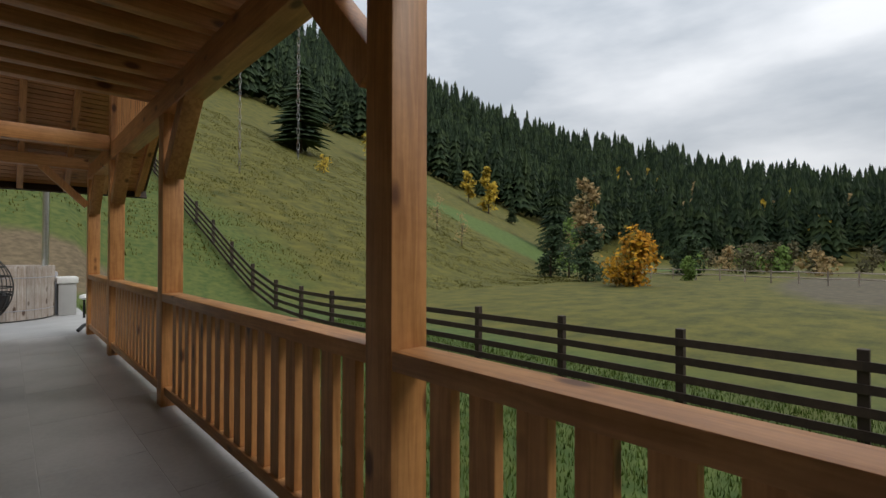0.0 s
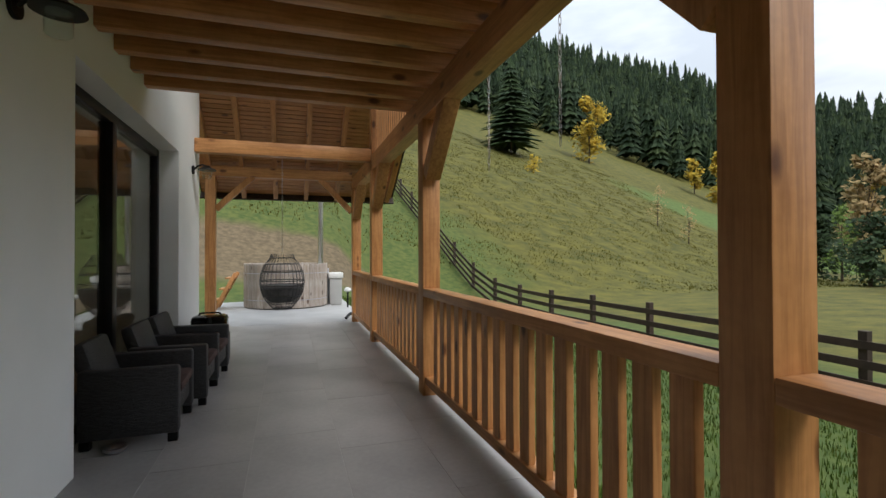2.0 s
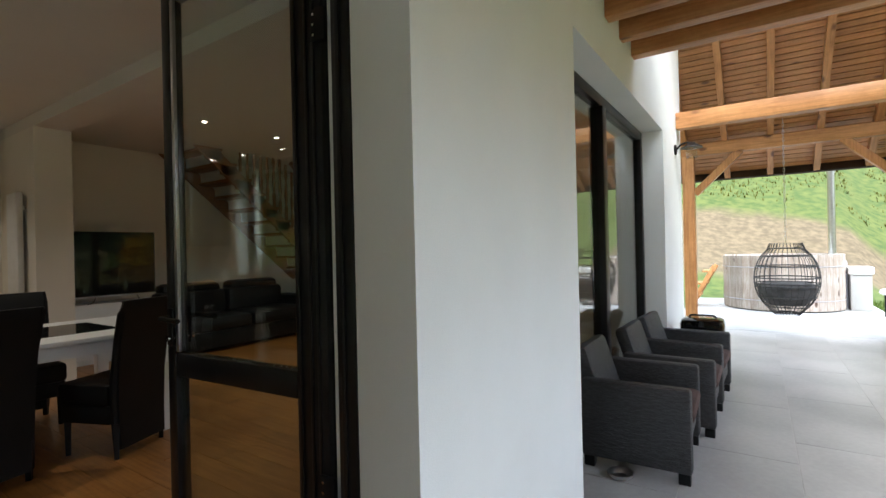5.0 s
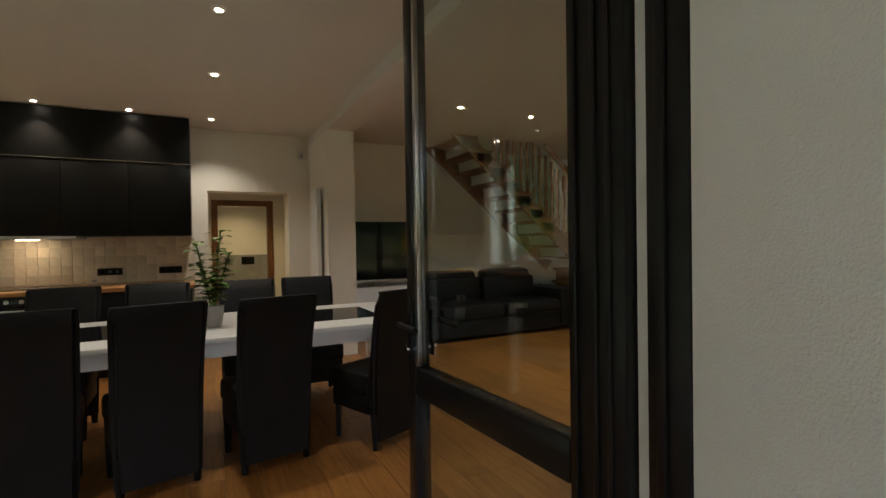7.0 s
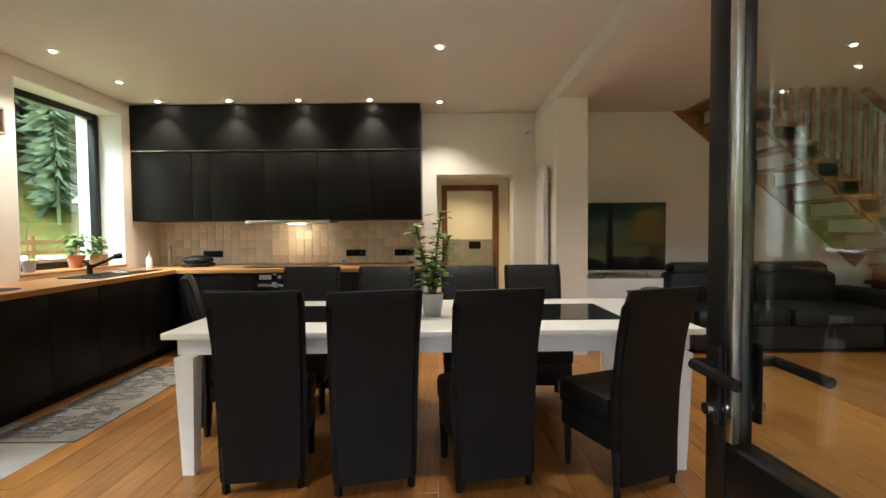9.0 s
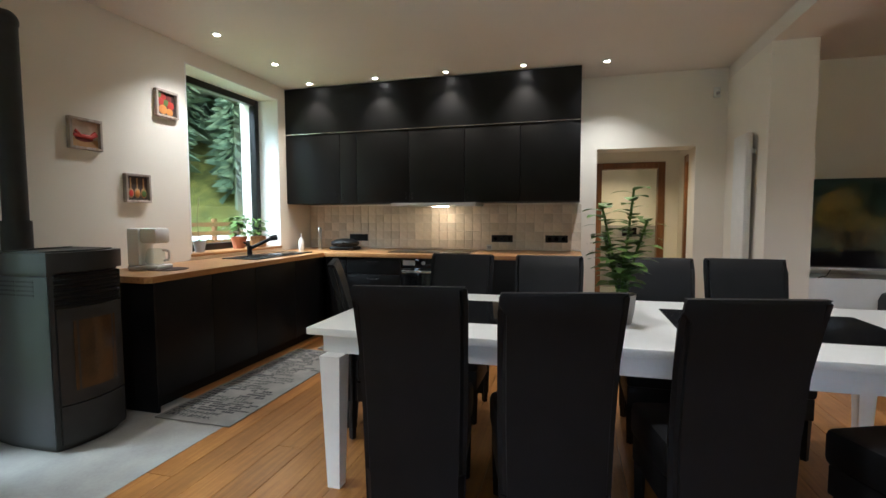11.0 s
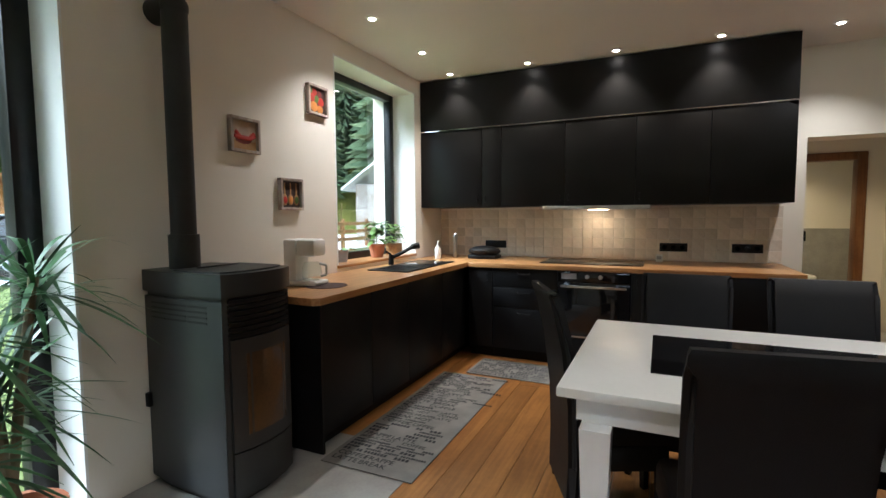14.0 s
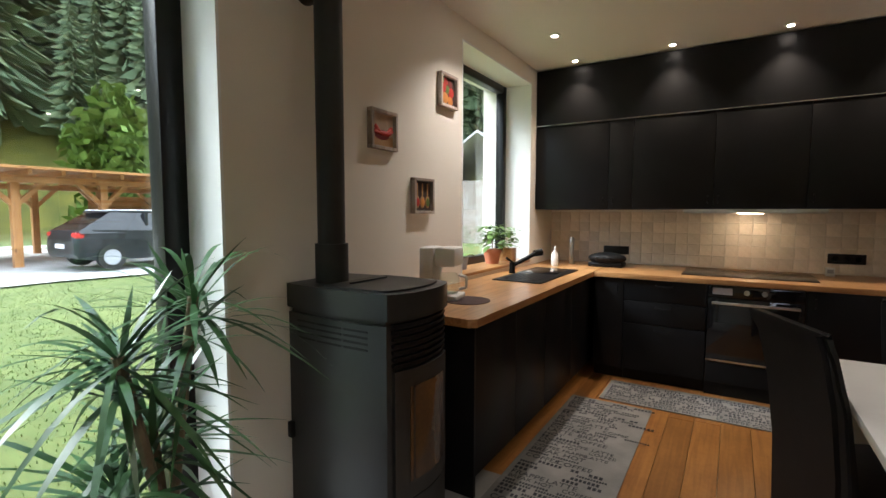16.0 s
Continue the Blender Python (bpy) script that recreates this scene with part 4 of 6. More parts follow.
part("jug_handle", tube(bmesh.new(), [(0, 0.105, 0.14), (0, 0.15, 0.13), (0, 0.15, 0.07), (0, 0.11, 0.06)], 0.009), M_WHITEP, jug)
solo("tray_mat", lathe(bmesh.new(), [(0.13, 0.9005), (0.13, 0.904)], 28, (-4.84, -1.25)), M_CUSHION, "thin brown mat under the coffee maker", "mat")
solo("wall_plug", B(-4.60, -4.55, YS + 0.001, YS + 0.03, 0.95, 1.01, 0.008), M_BLACK, "black plug in the wall socket", "plug")

# ---- stove ----
st = thing("pellet_stove", "dark grey steel pellet stove with bowed sides and brown glass", "stove", -4.105, -1.37, 0)
EAST = [(0.19, -0.27), (0.206, -0.18), (0.217, -0.05), (0.22, 0.08), (0.217, 0.20), (0.208, 0.285)]
BOW = [(0.185, 0.305), (0.10, 0.335), (0.0, 0.345), (-0.10, 0.335), (-0.185, 0.305)]
RIM = EAST + BOW + [(-x, y) for x, y in reversed(EAST)]


def ringed(f, ring=RIM):
    return [(x * f, y * f) for x, y in ring]


part("body", slab(bmesh.new(), ringed(0.955), 0.03, 0.985), M_PIPE, st)
part("foot", slab(bmesh.new(), ringed(0.88), 0, 0.03), M_PIPE, st)
for s_ in (1, -1):
    shell = [(s_ * x, y) for x, y in EAST] + [(s_ * x * 0.9, y * 0.93) for x, y in reversed(EAST)]
    sp_ = part("side_panel", slab(bmesh.new(), shell, 0.04, 0.962), M_STOVE, st, "grey bowed steel side panel")
    for row in range(4):
        for y0, y1 in ((-0.20, -0.09), (-0.075, 0.065), (0.08, 0.20)):
            xs = [float(np.interp(y, [q for _, q in EAST], [p for p, _ in EAST])) for y in (y0, y1)]
            slot = [(s_ * (xs[0] + 0.002), y0), (s_ * (xs[1] + 0.002), y1), (s_ * (xs[1] - 0.01), y1), (s_ * (xs[0] - 0.01), y0)]
            part("vent_slot", slab(bmesh.new(), slot, 0.858 + 0.024 * row, 0.866 + 0.024 * row), M_BLACK, sp_)
tp = part("top_plate", slab(bmesh.new(), ringed(1.03), 0.985, 1.088), M_STOVE, st)
part("hopper_lid", slab(bmesh.new(), [(x * 0.9, y * 0.9) for x, y in RIM if y > -0.1], 1.0885, 1.096), M_PIPE, tp)
part("lid_grip", B(-0.12, 0.12, 0.02, 0.035, 1.0965, 1.104, 0.002), M_STOVE, tp)
for k in range(7):
    z = 0.80 + 0.026 * k
    part("grille_bar", slab(bmesh.new(), [(x, y) for x, y in BOW] + [(-0.16, 0.2), (0.16, 0.2)], z, z + 0.013), M_BLACK, st)
DOOR = [(x * 1.0, y * 1.012) for x, y in BOW] + [(-0.16, 0.2), (0.16, 0.2)]
dr = part("door", slab(bmesh.new(), DOOR, 0.26, 0.785), M_PIPE, st, "black cast door")
part("window", slab(bmesh.new(), [(0.12, 0.334), (0.06, 0.347), (0, 0.3525), (-0.06, 0.347), (-0.12, 0.334), (-0.1, 0.2), (0.1, 0.2)], 0.33, 0.715), surf("sooty_glass", (0.035, 0.022, 0.012), (0.11, 0.06, 0.026), 0.1, 3, 0.0), dr, "brown sooty glass")
part("lower_panel", slab(bmesh.new(), [(x, y * 1.006) for x, y in BOW] + [(-0.16, 0.2), (0.16, 0.2)], 0.04, 0.252), M_PIPE, st)
part("side_latch", B(0.186, 0.215, -0.268, -0.24, 0.40, 0.47, 0.004), M_BLACK, st)
pp = thing("flue_pipe", "black enamelled stove flue bending into the wall", "flue", -4.04, -1.50, 1.0885)
part("riser", R((0, 0, 0.0), (0, 0, 1.27), 0.06, seg=24), M_PIPE, pp)
part("collar", R((0, 0, 0.0), (0, 0, 0.17), 0.072, seg=24), M_PIPE, pp)
part("elbow", ball(bmesh.new(), (0, 0, 1.28), 0.066, sub=3), M_PIPE, pp)
part("outlet", R((0, 0, 1.28), (0.0, -0.142, 1.28), 0.062, seg=24), M_PIPE, pp)


# ---- pictures ----
def picture(x, z, w, h, label, food):
    t = thing("picture", label, "picture", x, YS + 0.001, z, group="kitchen pictures")
    for a0, a1, b0, b1 in ((-w / 2, w / 2, 0, 0.018), (-w / 2, w / 2, h - 0.018, h), (-w / 2, -w / 2 + 0.018, 0.018, h - 0.018), (w / 2 - 0.018, w / 2, 0.018, h - 0.018)):
        part("frame_bar", B(a0, a1, 0, 0.035, b0, b1, 0.002), M_TUB, t, "weathered grey wood frame")
    part("print", B(-w / 2 + 0.018, w / 2 - 0.018, 0, 0.012, 0.018, h - 0.018), PRINTS[0 if food == "chilli" else 1], t)
    if food == "spoons":
        for k, c in enumerate((3, 4, 5)):
            xx = (k - 1) * 0.055
            part("spoon", box(ball(bmesh.new(), (xx, 0.014, h * 0.33), 0.026, 1, 0.2, 1.5), xx - 0.005, xx + 0.005, 0.012, 0.016, h * 0.45, h * 0.86), PRINTS[2], t, "printed wooden spoon")
            part("spice", ball(bmesh.new(), (xx, 0.018, h * 0.32), 0.019, 1, 0.2, 1.4), PRINTS[c], t)
    elif food == "chilli":
        part("table_edge", B(-w / 2 + 0.02, w / 2 - 0.02, 0.0121, 0.0128, 0.02, h * 0.34), PRINTS[2], t, "printed wooden table")
        for dx, dz, tilt in ((-0.012, 0.46, 0.05), (0.006, 0.40, -0.02), (-0.004, 0.53, 0.09)):
            part("chilli", tube(bmesh.new(), [(-0.072 + dx, 0.014, h * dz + 0.012), (-0.035 + dx, 0.014, h * (dz - tilt)), (0.03 + dx, 0.014, h * (dz - tilt)), (0.07 + dx, 0.014, h * (dz + 0.06))], 0.011), PRINTS[5], t, "printed red chilli")
        part("bowl", ball(bmesh.new(), (0.005, 0.0135, h * 0.38), 0.055, 1.2, 0.03, 0.5), PRINTS[6], t)
    else:
        for dx, dz, r, c in ((-0.035, 0.05, 0.034, 4), (0.03, 0.062, 0.042, 4), (-0.045, 0.105, 0.036, 5), (0.0, 0.118, 0.03, 3), (0.048, 0.125, 0.034, 5), (-0.03, 0.158, 0.028, 6), (0.025, 0.165, 0.03, 5), (0.055, 0.17, 0.022, 3)):
            part("vegetable", ball(bmesh.new(), (dx, 0.013, dz), r, 1, 0.08, 0.9), PRINTS[c], t)


PRINTS = [surf("print_" + n, c, tuple(v * 1.3 for v in c), 0.6, 14, 0.0) for n, c in (("beige", (0.36, 0.27, 0.2)), ("dark", (0.05, 0.03, 0.025)), ("wood", (0.35, 0.2, 0.09)), ("green", (0.1, 0.16, 0.04)), ("orange", (0.5, 0.2, 0.04)), ("red", (0.4, 0.03, 0.02)), ("maroon", (0.16, 0.03, 0.03)))]
picture(-5.25, 2.085, 0.215, 0.215, "food print of vegetables in a grey wood frame", "veg")
picture(-4.565, 1.735, 0.225, 0.21, "food print of red chillies in a grey wood frame", "chilli")
picture(-4.95, 1.39, 0.215, 0.215, "food print of three spice spoons in a grey wood frame", "spoons")

# ---- dining table and chairs ----
tb = thing("dining_table", "white dining table with dark glass inlay", "table", -4.578, 1.815, 0)
part("tabletop", B(-0.575, 0.575, -1.44, 1.44, 0.725, 0.76, 0.006), M_WHITE, tb)
for y0, y1 in ((-1.15, -0.24), (0.22, 1.12)):
    part("inlay", B(-0.30, 0.30, y0, y1, 0.7605, 0.7635), M_BGLASS, tb, "dark glass centre panel")
for x0, x1, y0, y1 in ((-0.52, 0.52, -1.38, -1.355), (-0.52, 0.52, 1.355, 1.38), (-0.53, -0.505, -1.354, 1.354), (0.505, 0.53, -1.354, 1.354)):
    part("apron", B(x0, x1, y0, y1, 0.635, 0.7245), M_WHITE, tb)
for sx in (-1, 1):
    for sy in (-1, 1):
        bm = B(-0.05, 0.05, -0.05, 0.05, 0, 0.634)
        for v in bm.verts:
            if v.co.z < 0.1:
                v.co.x, v.co.y = v.co.x * 0.62, v.co.y * 0.62
        bmesh.ops.translate(bm, verts=bm.verts, vec=(sx * 0.545, sy * 1.31, 0))
        part("leg", bm, M_WHITE, tb)


def dining_chair():
    """High-backed chair; faces -x."""
    t = thing("dining_chair", "high-backed black faux leather dining chair", "chair", group="chairs round the table")
    bm, rows = bmesh.new(), []
    for z, xo, w, d in ((0.06, 0.0, 0.205, 0.06), (0.25, -0.006, 0.212, 0.065), (0.5, 0.0, 0.218, 0.07), (0.75, 0.03, 0.222, 0.06), (0.93, 0.07, 0.226, 0.05), (0.995, 0.09, 0.224, 0.045), (1.01, 0.088, 0.215, 0.03)):
        rows.append([bm.verts.new(c) for c in ((xo, -w, z), (xo, w, z), (xo - d, w, z), (xo - d, -w, z))])
    for a, b in zip(rows, rows[1:]):
        for k in range(4):
            bm.faces.new((a[k], a[(k + 1) % 4], b[(k + 1) % 4], b[k]))
    bm.faces.new(rows[0][::-1])
    bm.faces.new(rows[-1])
    bmesh.ops.bevel(bm, geom=[e for e in bm.edges if abs(e.verts[0].co.z - e.verts[1].co.z) > 0.05 and e.verts[0].co.z < 0.99 and e.verts[1].co.z < 0.999], offset=0.03, segments=3, affect="EDGES")
    part("backrest", bm, M_LEATHER, t)
    part("seat", B(-0.46, -0.062, -0.215, 0.215, 0.33, 0.475, 0.03), M_LEATHER, t)
    part("seat_skirt", B(-0.44, -0.064, -0.205, 0.205, 0.22, 0.335, 0.008), M_LEATHER, t)
    for x in (-0.41, -0.035):
        for y in (-0.18, 0.18):
            part("leg", rod(bmesh.new(), (x, y, 0), (x, y, 0.225), 0.019, 0.026, 4), M_BLACK, t, "black tapered wooden leg")
    return t


ch = dining_chair()
ch.matrix_basis = pose(-3.82, 0.965, 0, 0, 0, 8)
for x, y, a in ((-3.80, 1.53, 14), (-3.815, 2.12, 11), (-3.79, 2.87, 22), (-5.27, 0.82, 180), (-5.27, 1.42, 180), (-5.25, 2.08, 180), (-5.29, 2.59, 178), (-4.64, 0.26, -66)):
    copy_thing(ch, pose(x, y, 0, 0, 0, a))

# ---- living side ----
tv = thing("television", "black flat television on a wall arm", "television", -7.0, 3.98, 0.80, -4)
part("case", B(-0.03, 0.02, -0.46, 0.46, 0, 0.80, 0.006), M_ALU, tv)
part("screen", B(0.0201, 0.022, -0.45, 0.45, 0.03, 0.79), M_BGLASS, tv)
part("trim_strip", B(0.0201, 0.026, -0.46, 0.46, 0, 0.018), M_STEEL, tv)
part("wall_arm", B(-0.42, -0.031, -0.04, 0.04, 0.35, 0.45), M_BLACK, tv)
lb = thing("low_board", "white low board under the television", "sideboard", -7.22, 3.98, 0)
part("body", B(-0.2, 0.2, -0.58, 0.58, 0.05, 0.72, 0.005), M_WHITE, lb)
part("plinth", B(-0.18, 0.18, -0.55, 0.55, 0, 0.05), M_WHITE, lb)
for s in (-0.2, 0.25):
    solo("tv_cable", tube(bmesh.new(), [(-7.0, 3.98 + s, 0.8), (-7.0, 3.98 + s * 1.15, 0.74), (-7.03, 3.98 + s * 1.4, 0.724)], 0.004, 6), M_BLACK, "thin black television cable", "cable")

so = thing("sofa", "black leather recliner sofa with padded arms", "sofa", -6.72, 5.42, 0)
part("base", B(-0.42, 0.40, -0.98, 0.98, 0.05, 0.30, 0.02), M_SOFA, so)
for k in (-0.49, 0.49):
    part("seat_cushion", B(-0.25, 0.46, k - 0.48, k + 0.48, 0.28, 0.47, 0.06), M_SOFA, so)
    part("back_cushion", B(-0.46, -0.16, k - 0.48, k + 0.48, 0.42, 0.80, 0.08), M_SOFA, so)
    part("headrest", B(-0.48, -0.20, k - 0.42, k + 0.42, 0.72, 0.90, 0.08), M_SOFA, so)
for k in (-1.12, 1.12):
    part("armrest", B(-0.42, 0.44, k - 0.15, k + 0.15, 0.05, 0.62, 0.08), M_SOFA, so)

stairs = thing("staircase", "brown wooden open staircase with turned balusters", "staircase", 0, 0, 0)
N, Y0, Z0, RUN, RISE = 11, 7.14, 0.86, 0.224, 0.19


def sloped(p, q, x0, x1, h0, h1):
    p, q = Vector(p), Vector(q)
    m = Matrix.Translation((p + q) / 2) @ (q - p).to_track_quat("Y", "Z").to_matrix().to_4x4()
    return B(x0, x1, -(q - p).length / 2, (q - p).length / 2, h0, h1, 0.005, m)


for k in range(N):
    y, z = Y0 - RUN * k, Z0 + RISE * (k + 1)
    part("tread", B(-7.40, -6.46, y - 0.27, y, z - 0.04, z, 0.006), M_STAIR, stairs)
    part("riser", B(-7.40, -6.53, y - 0.24, y - 0.225, z + 0.001, z + 0.149), M_WHITE, stairs, "white painted riser")
    part("string_step", B(-6.525, -6.475, y - 0.235, y - 0.012, z - 0.17, z - 0.041), M_STAIR, stairs)
for x in (-7.43, -6.50):
    part("stringer", sloped((x, Y0 - 0.02, Z0 + 0.04), (x, Y0 - RUN * N, Z0 + RISE * N + 0.02), -0.025, 0.025, -0.13, 0.07), M_STAIR, stairs)
part("newel", B(-6.56, -6.45, 7.09, 7.20, 0, 2.09, 0.008), M_STAIR, stairs)
part("newel_cap", B(-6.575, -6.435, 7.075, 7.215, 2.09, 2.14, 0.012), M_STAIR, stairs)
part("handrail", sloped((-6.50, 7.10, 2.04), (-6.50, 7.10 - RUN * 3.6, 2.04 + RISE * 3.6), -0.035, 0.035, -0.03, 0.03), M_STAIR, stairs)
turned = mesh_of("baluster", lathe(bmesh.new(), [(0.024, 0), (0.024, 0.14), (0.03, 0.17), (0.016, 0.22), (0.027, 0.36), (0.017, 0.62), (0.028, 0.68), (0.022, 0.72), (0.022, 0.87)], 10), M_STAIR, True)
for k in range(8):
    for d in (0.05, 0.162):
        ob = new("baluster", turned)
        ob.parent, ob.location = stairs, (-6.50, Y0 - RUN * k - d, Z0 + RISE * (k + 1) + (0.08 if d > 0.1 else 0.0))
for k in range(4):
    z = 0.21 * (k + 1)
    out = [(-7.4, 7.06 + 0.04 * k), (-7.4, 7.54), (-6.28 - 0.02 * k, 7.54), (-6.12 - 0.05 * k, 7.42), (-6.08 - 0.06 * k, 7.12), (-6.12 - 0.07 * k, 6.86 + 0.08 * k), (-6.25 - 0.06 * k, 6.76 + 0.09 * k), (-6.44 - 0.02 * k, 6.80 + 0.09 * k)]
    part("winder", slab(bmesh.new(), out, z - 0.04, z), M_STAIR, stairs)
    part("riser", B(-7.38, -6.40 - 0.04 * k, 7.22, 7.24, z - 0.21, z - 0.041), M_STAIR, stairs)

rad = thing("radiator", "tall slim white panel radiator on the wall stub", "radiator", -6.75, 3.038, 0)
part("panel", B(-0.16, 0.16, -0.085, -0.03, 0.25, 1.97, 0.012), M_WHITEP, rad)
for x in (-0.1, 0.1):
    part("bracket", B(x - 0.02, x + 0.02, -0.03, -0.001, 1.8, 1.84), M_STEEL, rad)
    part("valve", R((x, -0.055, 0.0), (x, -0.055, 0.25), 0.009), M_STEEL, rad)
sen = thing("alarm_sensor", "small white alarm sensor below the ceiling", "sensor", -7.42, 2.93, 2.50)
part("case", B(0, 0.045, -0.03, 0.03, -0.05, 0.05, 0.012), M_WHITEP, sen)
part("lens", ball(bmesh.new(), (0.05, 0, -0.015), 0.018), M_SEAL, sen)

# ---- ceiling spots ----
SPOTS = [(-5.355, -1.206), (-6.127, -1.204), (-6.80, -1.239), (-6.80, -0.457), (-6.80, 0.309), (-6.80, 1.087), (-6.90, 1.86), (-5.32, 1.86), (-4.10, 1.86), (-2.6, 0.2)]
SPOTS += [(x, y) for x in (-5.33, -3.4) for y in (4.22, 5.15, 6.09)] + [(-8.4, 2.3), (-10.4, 2.3)]
for k, (x, y) in enumerate(SPOTS):
    t = thing("ceiling_spot", "lit recessed ceiling spot with white ring", "ceiling light", x, y, CEIL - (0.2 if x < -8 else 0), group="ceiling spots")
    part("ring", lathe(bmesh.new(), [(0.033, -0.008), (0.045, -0.006), (0.046, 0.0)], 20), M_WHITEP, t)
    part("bulb", lathe(bmesh.new(), [(0.021, -0.010), (0.022, -0.0085)], 16), M_BULB, t, "glowing bulb face")
    ld = bpy.data.lights.new("spot_lamp", "SPOT")
    over_units, hall = x < -6.75 and y < 1.5, x < -8
    ld.energy = SPOT_W * (0.65 if y > 4 else 0.6 if over_units else 1.25 if hall else 1.0)
    ld.color = (1.0, 0.74, 0.36) if hall else (1.0, 0.82, 0.58) if over_units else (1.0, 0.89, 0.72)
    ld.spot_size, ld.spot_blend, ld.shadow_soft_size = radians(96 if over_units else 115), 0.95, 0.02
    lo = new("spot_lamp", ld)
    lo.matrix_world = look((x, y, CEIL - 0.03 - (0.2 if x < -8 else 0)), (x, y, 0))

# ---- terrace things ----
def wicker_chair(x, y, a):
    t = thing("wicker_armchair", "dark grey wicker armchair with brown seat cushion", "chair", x, y, 0, a, "wicker armchairs")
    for s in (-1, 1):
        bm = B(-0.29, 0.29, s * 0.30 - 0.045, s * 0.30 + 0.045, 0.06, 0.51, 0.02)
        part("side_panel", bm, M_WICKER, t)
        for xx in (-0.25, 0.25):
            part("leg", B(xx - 0.03, xx + 0.03, s * 0.30 - 0.03, s * 0.30 + 0.03, 0, 0.06, 0.005), M_BLACK, t)
    part("seat", B(-0.25, 0.27, -0.255, 0.255, 0.15, 0.30, 0.015), M_WICKER, t)
    part("cushion", B(-0.2, 0.30, -0.25, 0.25, 0.301, 0.375, 0.03), M_CUSHION, t, "brown fabric cushion")
    part("backrest", B(-0.05, 0.05, -0.254, 0.254, 0.0, 0.42, 0.03, pose(-0.20, 0, 0.27, 0, -18, 0)), M_WICKER, t)


for x, y, a in ((-0.94, 4.46, 2), (-0.87, 5.25, 0), (-0.85, 5.86, -2)):
    wicker_chair(x, y, a)
bx = thing("cool_box", "small black rounded box behind the armchairs", "box", -0.80, 6.62, 0)
part("stand", B(-0.2, 0.2, -0.16, 0.16, 0, 0.34, 0.01), M_BLACK, bx)
part("case", B(-0.19, 0.19, -0.15, 0.15, 0.341, 0.56, 0.05), M_BGLASS, bx)
part("grip", tube(bmesh.new(), [(-0.12, 0, 0.56), (-0.1, 0, 0.585), (0.1, 0, 0.585), (0.12, 0, 0.56)], 0.01), M_BLACK, bx)
ash = thing("ashtray", "round steel ashtray on the terrace tiles", "ashtray", -0.99, 4.06, 0)
part("bowl", lathe(bmesh.new(), [(0.04, 0), (0.065, 0.02), (0.07, 0.035), (0.06, 0.033), (0.04, 0.012)], 20), M_STEEL, ash)

for y, z in ((3.07, 2.36), (7.20, 2.34)):
    t = thing("wall_lamp", "black barn style wall lamp with glass shade", "wall lamp", XO + 0.001, y, z, group="wall lamps")
    part("back_plate", R((0, 0, 0), (0.02, 0, 0), 0.055, seg=20), M_BLACK, t)
    part("arm", tube(bmesh.new(), [(0.02, 0, 0), (0.06, 0, 0.05), (0.12, 0, 0.07), (0.17, 0, 0.05)], 0.01), M_BLACK, t)
    part("hood", lathe(bmesh.new(), [(0.11, 0.0), (0.105, 0.012), (0.05, 0.04), (0.03, 0.06)], 24, (0.17, 0)), M_BLACK, t)
    part("shade", lathe(bmesh.new(), [(0.045, -0.11), (0.055, -0.1), (0.055, -0.001)], 20, (0.17, 0)), M_GLASS, t, "clear glass shade")

egg = thing("hanging_egg_chair", "grey rattan hanging egg chair on a chain", "hanging chair", -0.03, 9.12, 0.32)
prof = lambda u: 0.365 * math.sin(math.pi * min(0.94, max(0.03, u))) ** 0.42
for k in range(30):
    a = 2 * math.pi * k / 30
    if 4.25 < a < 5.17:
        pts = [(prof(u / 9) * math.cos(a), prof(u / 9) * math.sin(a), 0.95 * u / 9) for u in range(0, 5)]
    else:
        pts = [(prof(u / 12) * math.cos(a), prof(u / 12) * math.sin(a), 0.95 * u / 12) for u in range(13)]
    part("rib", tube(bmesh.new(), pts, 0.0045, 5), M_RATTAN, egg)
for u in (0.03, 0.12, 0.25, 0.4, 0.44, 0.52, 0.68, 0.82, 0.93):
    r = prof(u)
    part("hoop", tube(bmesh.new(), [(r * math.cos(2 * math.pi * k / 28), r * math.sin(2 * math.pi * k / 28), 0.95 * u) for k in range(29)], 0.009, 5), M_RATTAN, egg)
part("seat_cushion", lathe(bmesh.new(), [(0.2, 0.13), (0.31, 0.24), (0.33, 0.36), (0.28, 0.42)], 24), surf("grey_cushion", (0.07, 0.072, 0.076), (0.1, 0.102, 0.106), 0.9, 9, 0.4), egg, "grey seat cushion")


def chain(name, label, x, y, z0, z1, parent=None, thick=0.0026):
    bm, n = bmesh.new(), int((z1 - z0) / 0.05)
    for k in range(n):
        z, w = z0 + (k + 0.5) * (z1 - z0) / n, 0.009
        d = (w, 0) if k % 2 else (0, w)
        pts = [(x + d[0], y + d[1], z - 0.02), (x + d[0], y + d[1], z + 0.02), (x, y, z + 0.034), (x - d[0], y - d[1], z + 0.02), (x - d[0], y - d[1], z - 0.02), (x, y, z - 0.034), (x + d[0], y + d[1], z - 0.02)]
        tube(bm, pts, thick, 4)
    if parent:
        return part(name, bm, M_STEEL, parent)
    return solo(name, bm, M_STEEL, label, "chain", "rain chains")


chain("chain", "", 0, 0.0, 0.95, 2.6, egg)
chain("rain_chain", "galvanised rain chain hanging from the balcony gutter", 1.72, 3.15, 1.95, 3.3)
chain("rain_chain", "galvanised rain chain hanging from the balcony gutter", 1.75, 4.35, 2.0, 3.3)

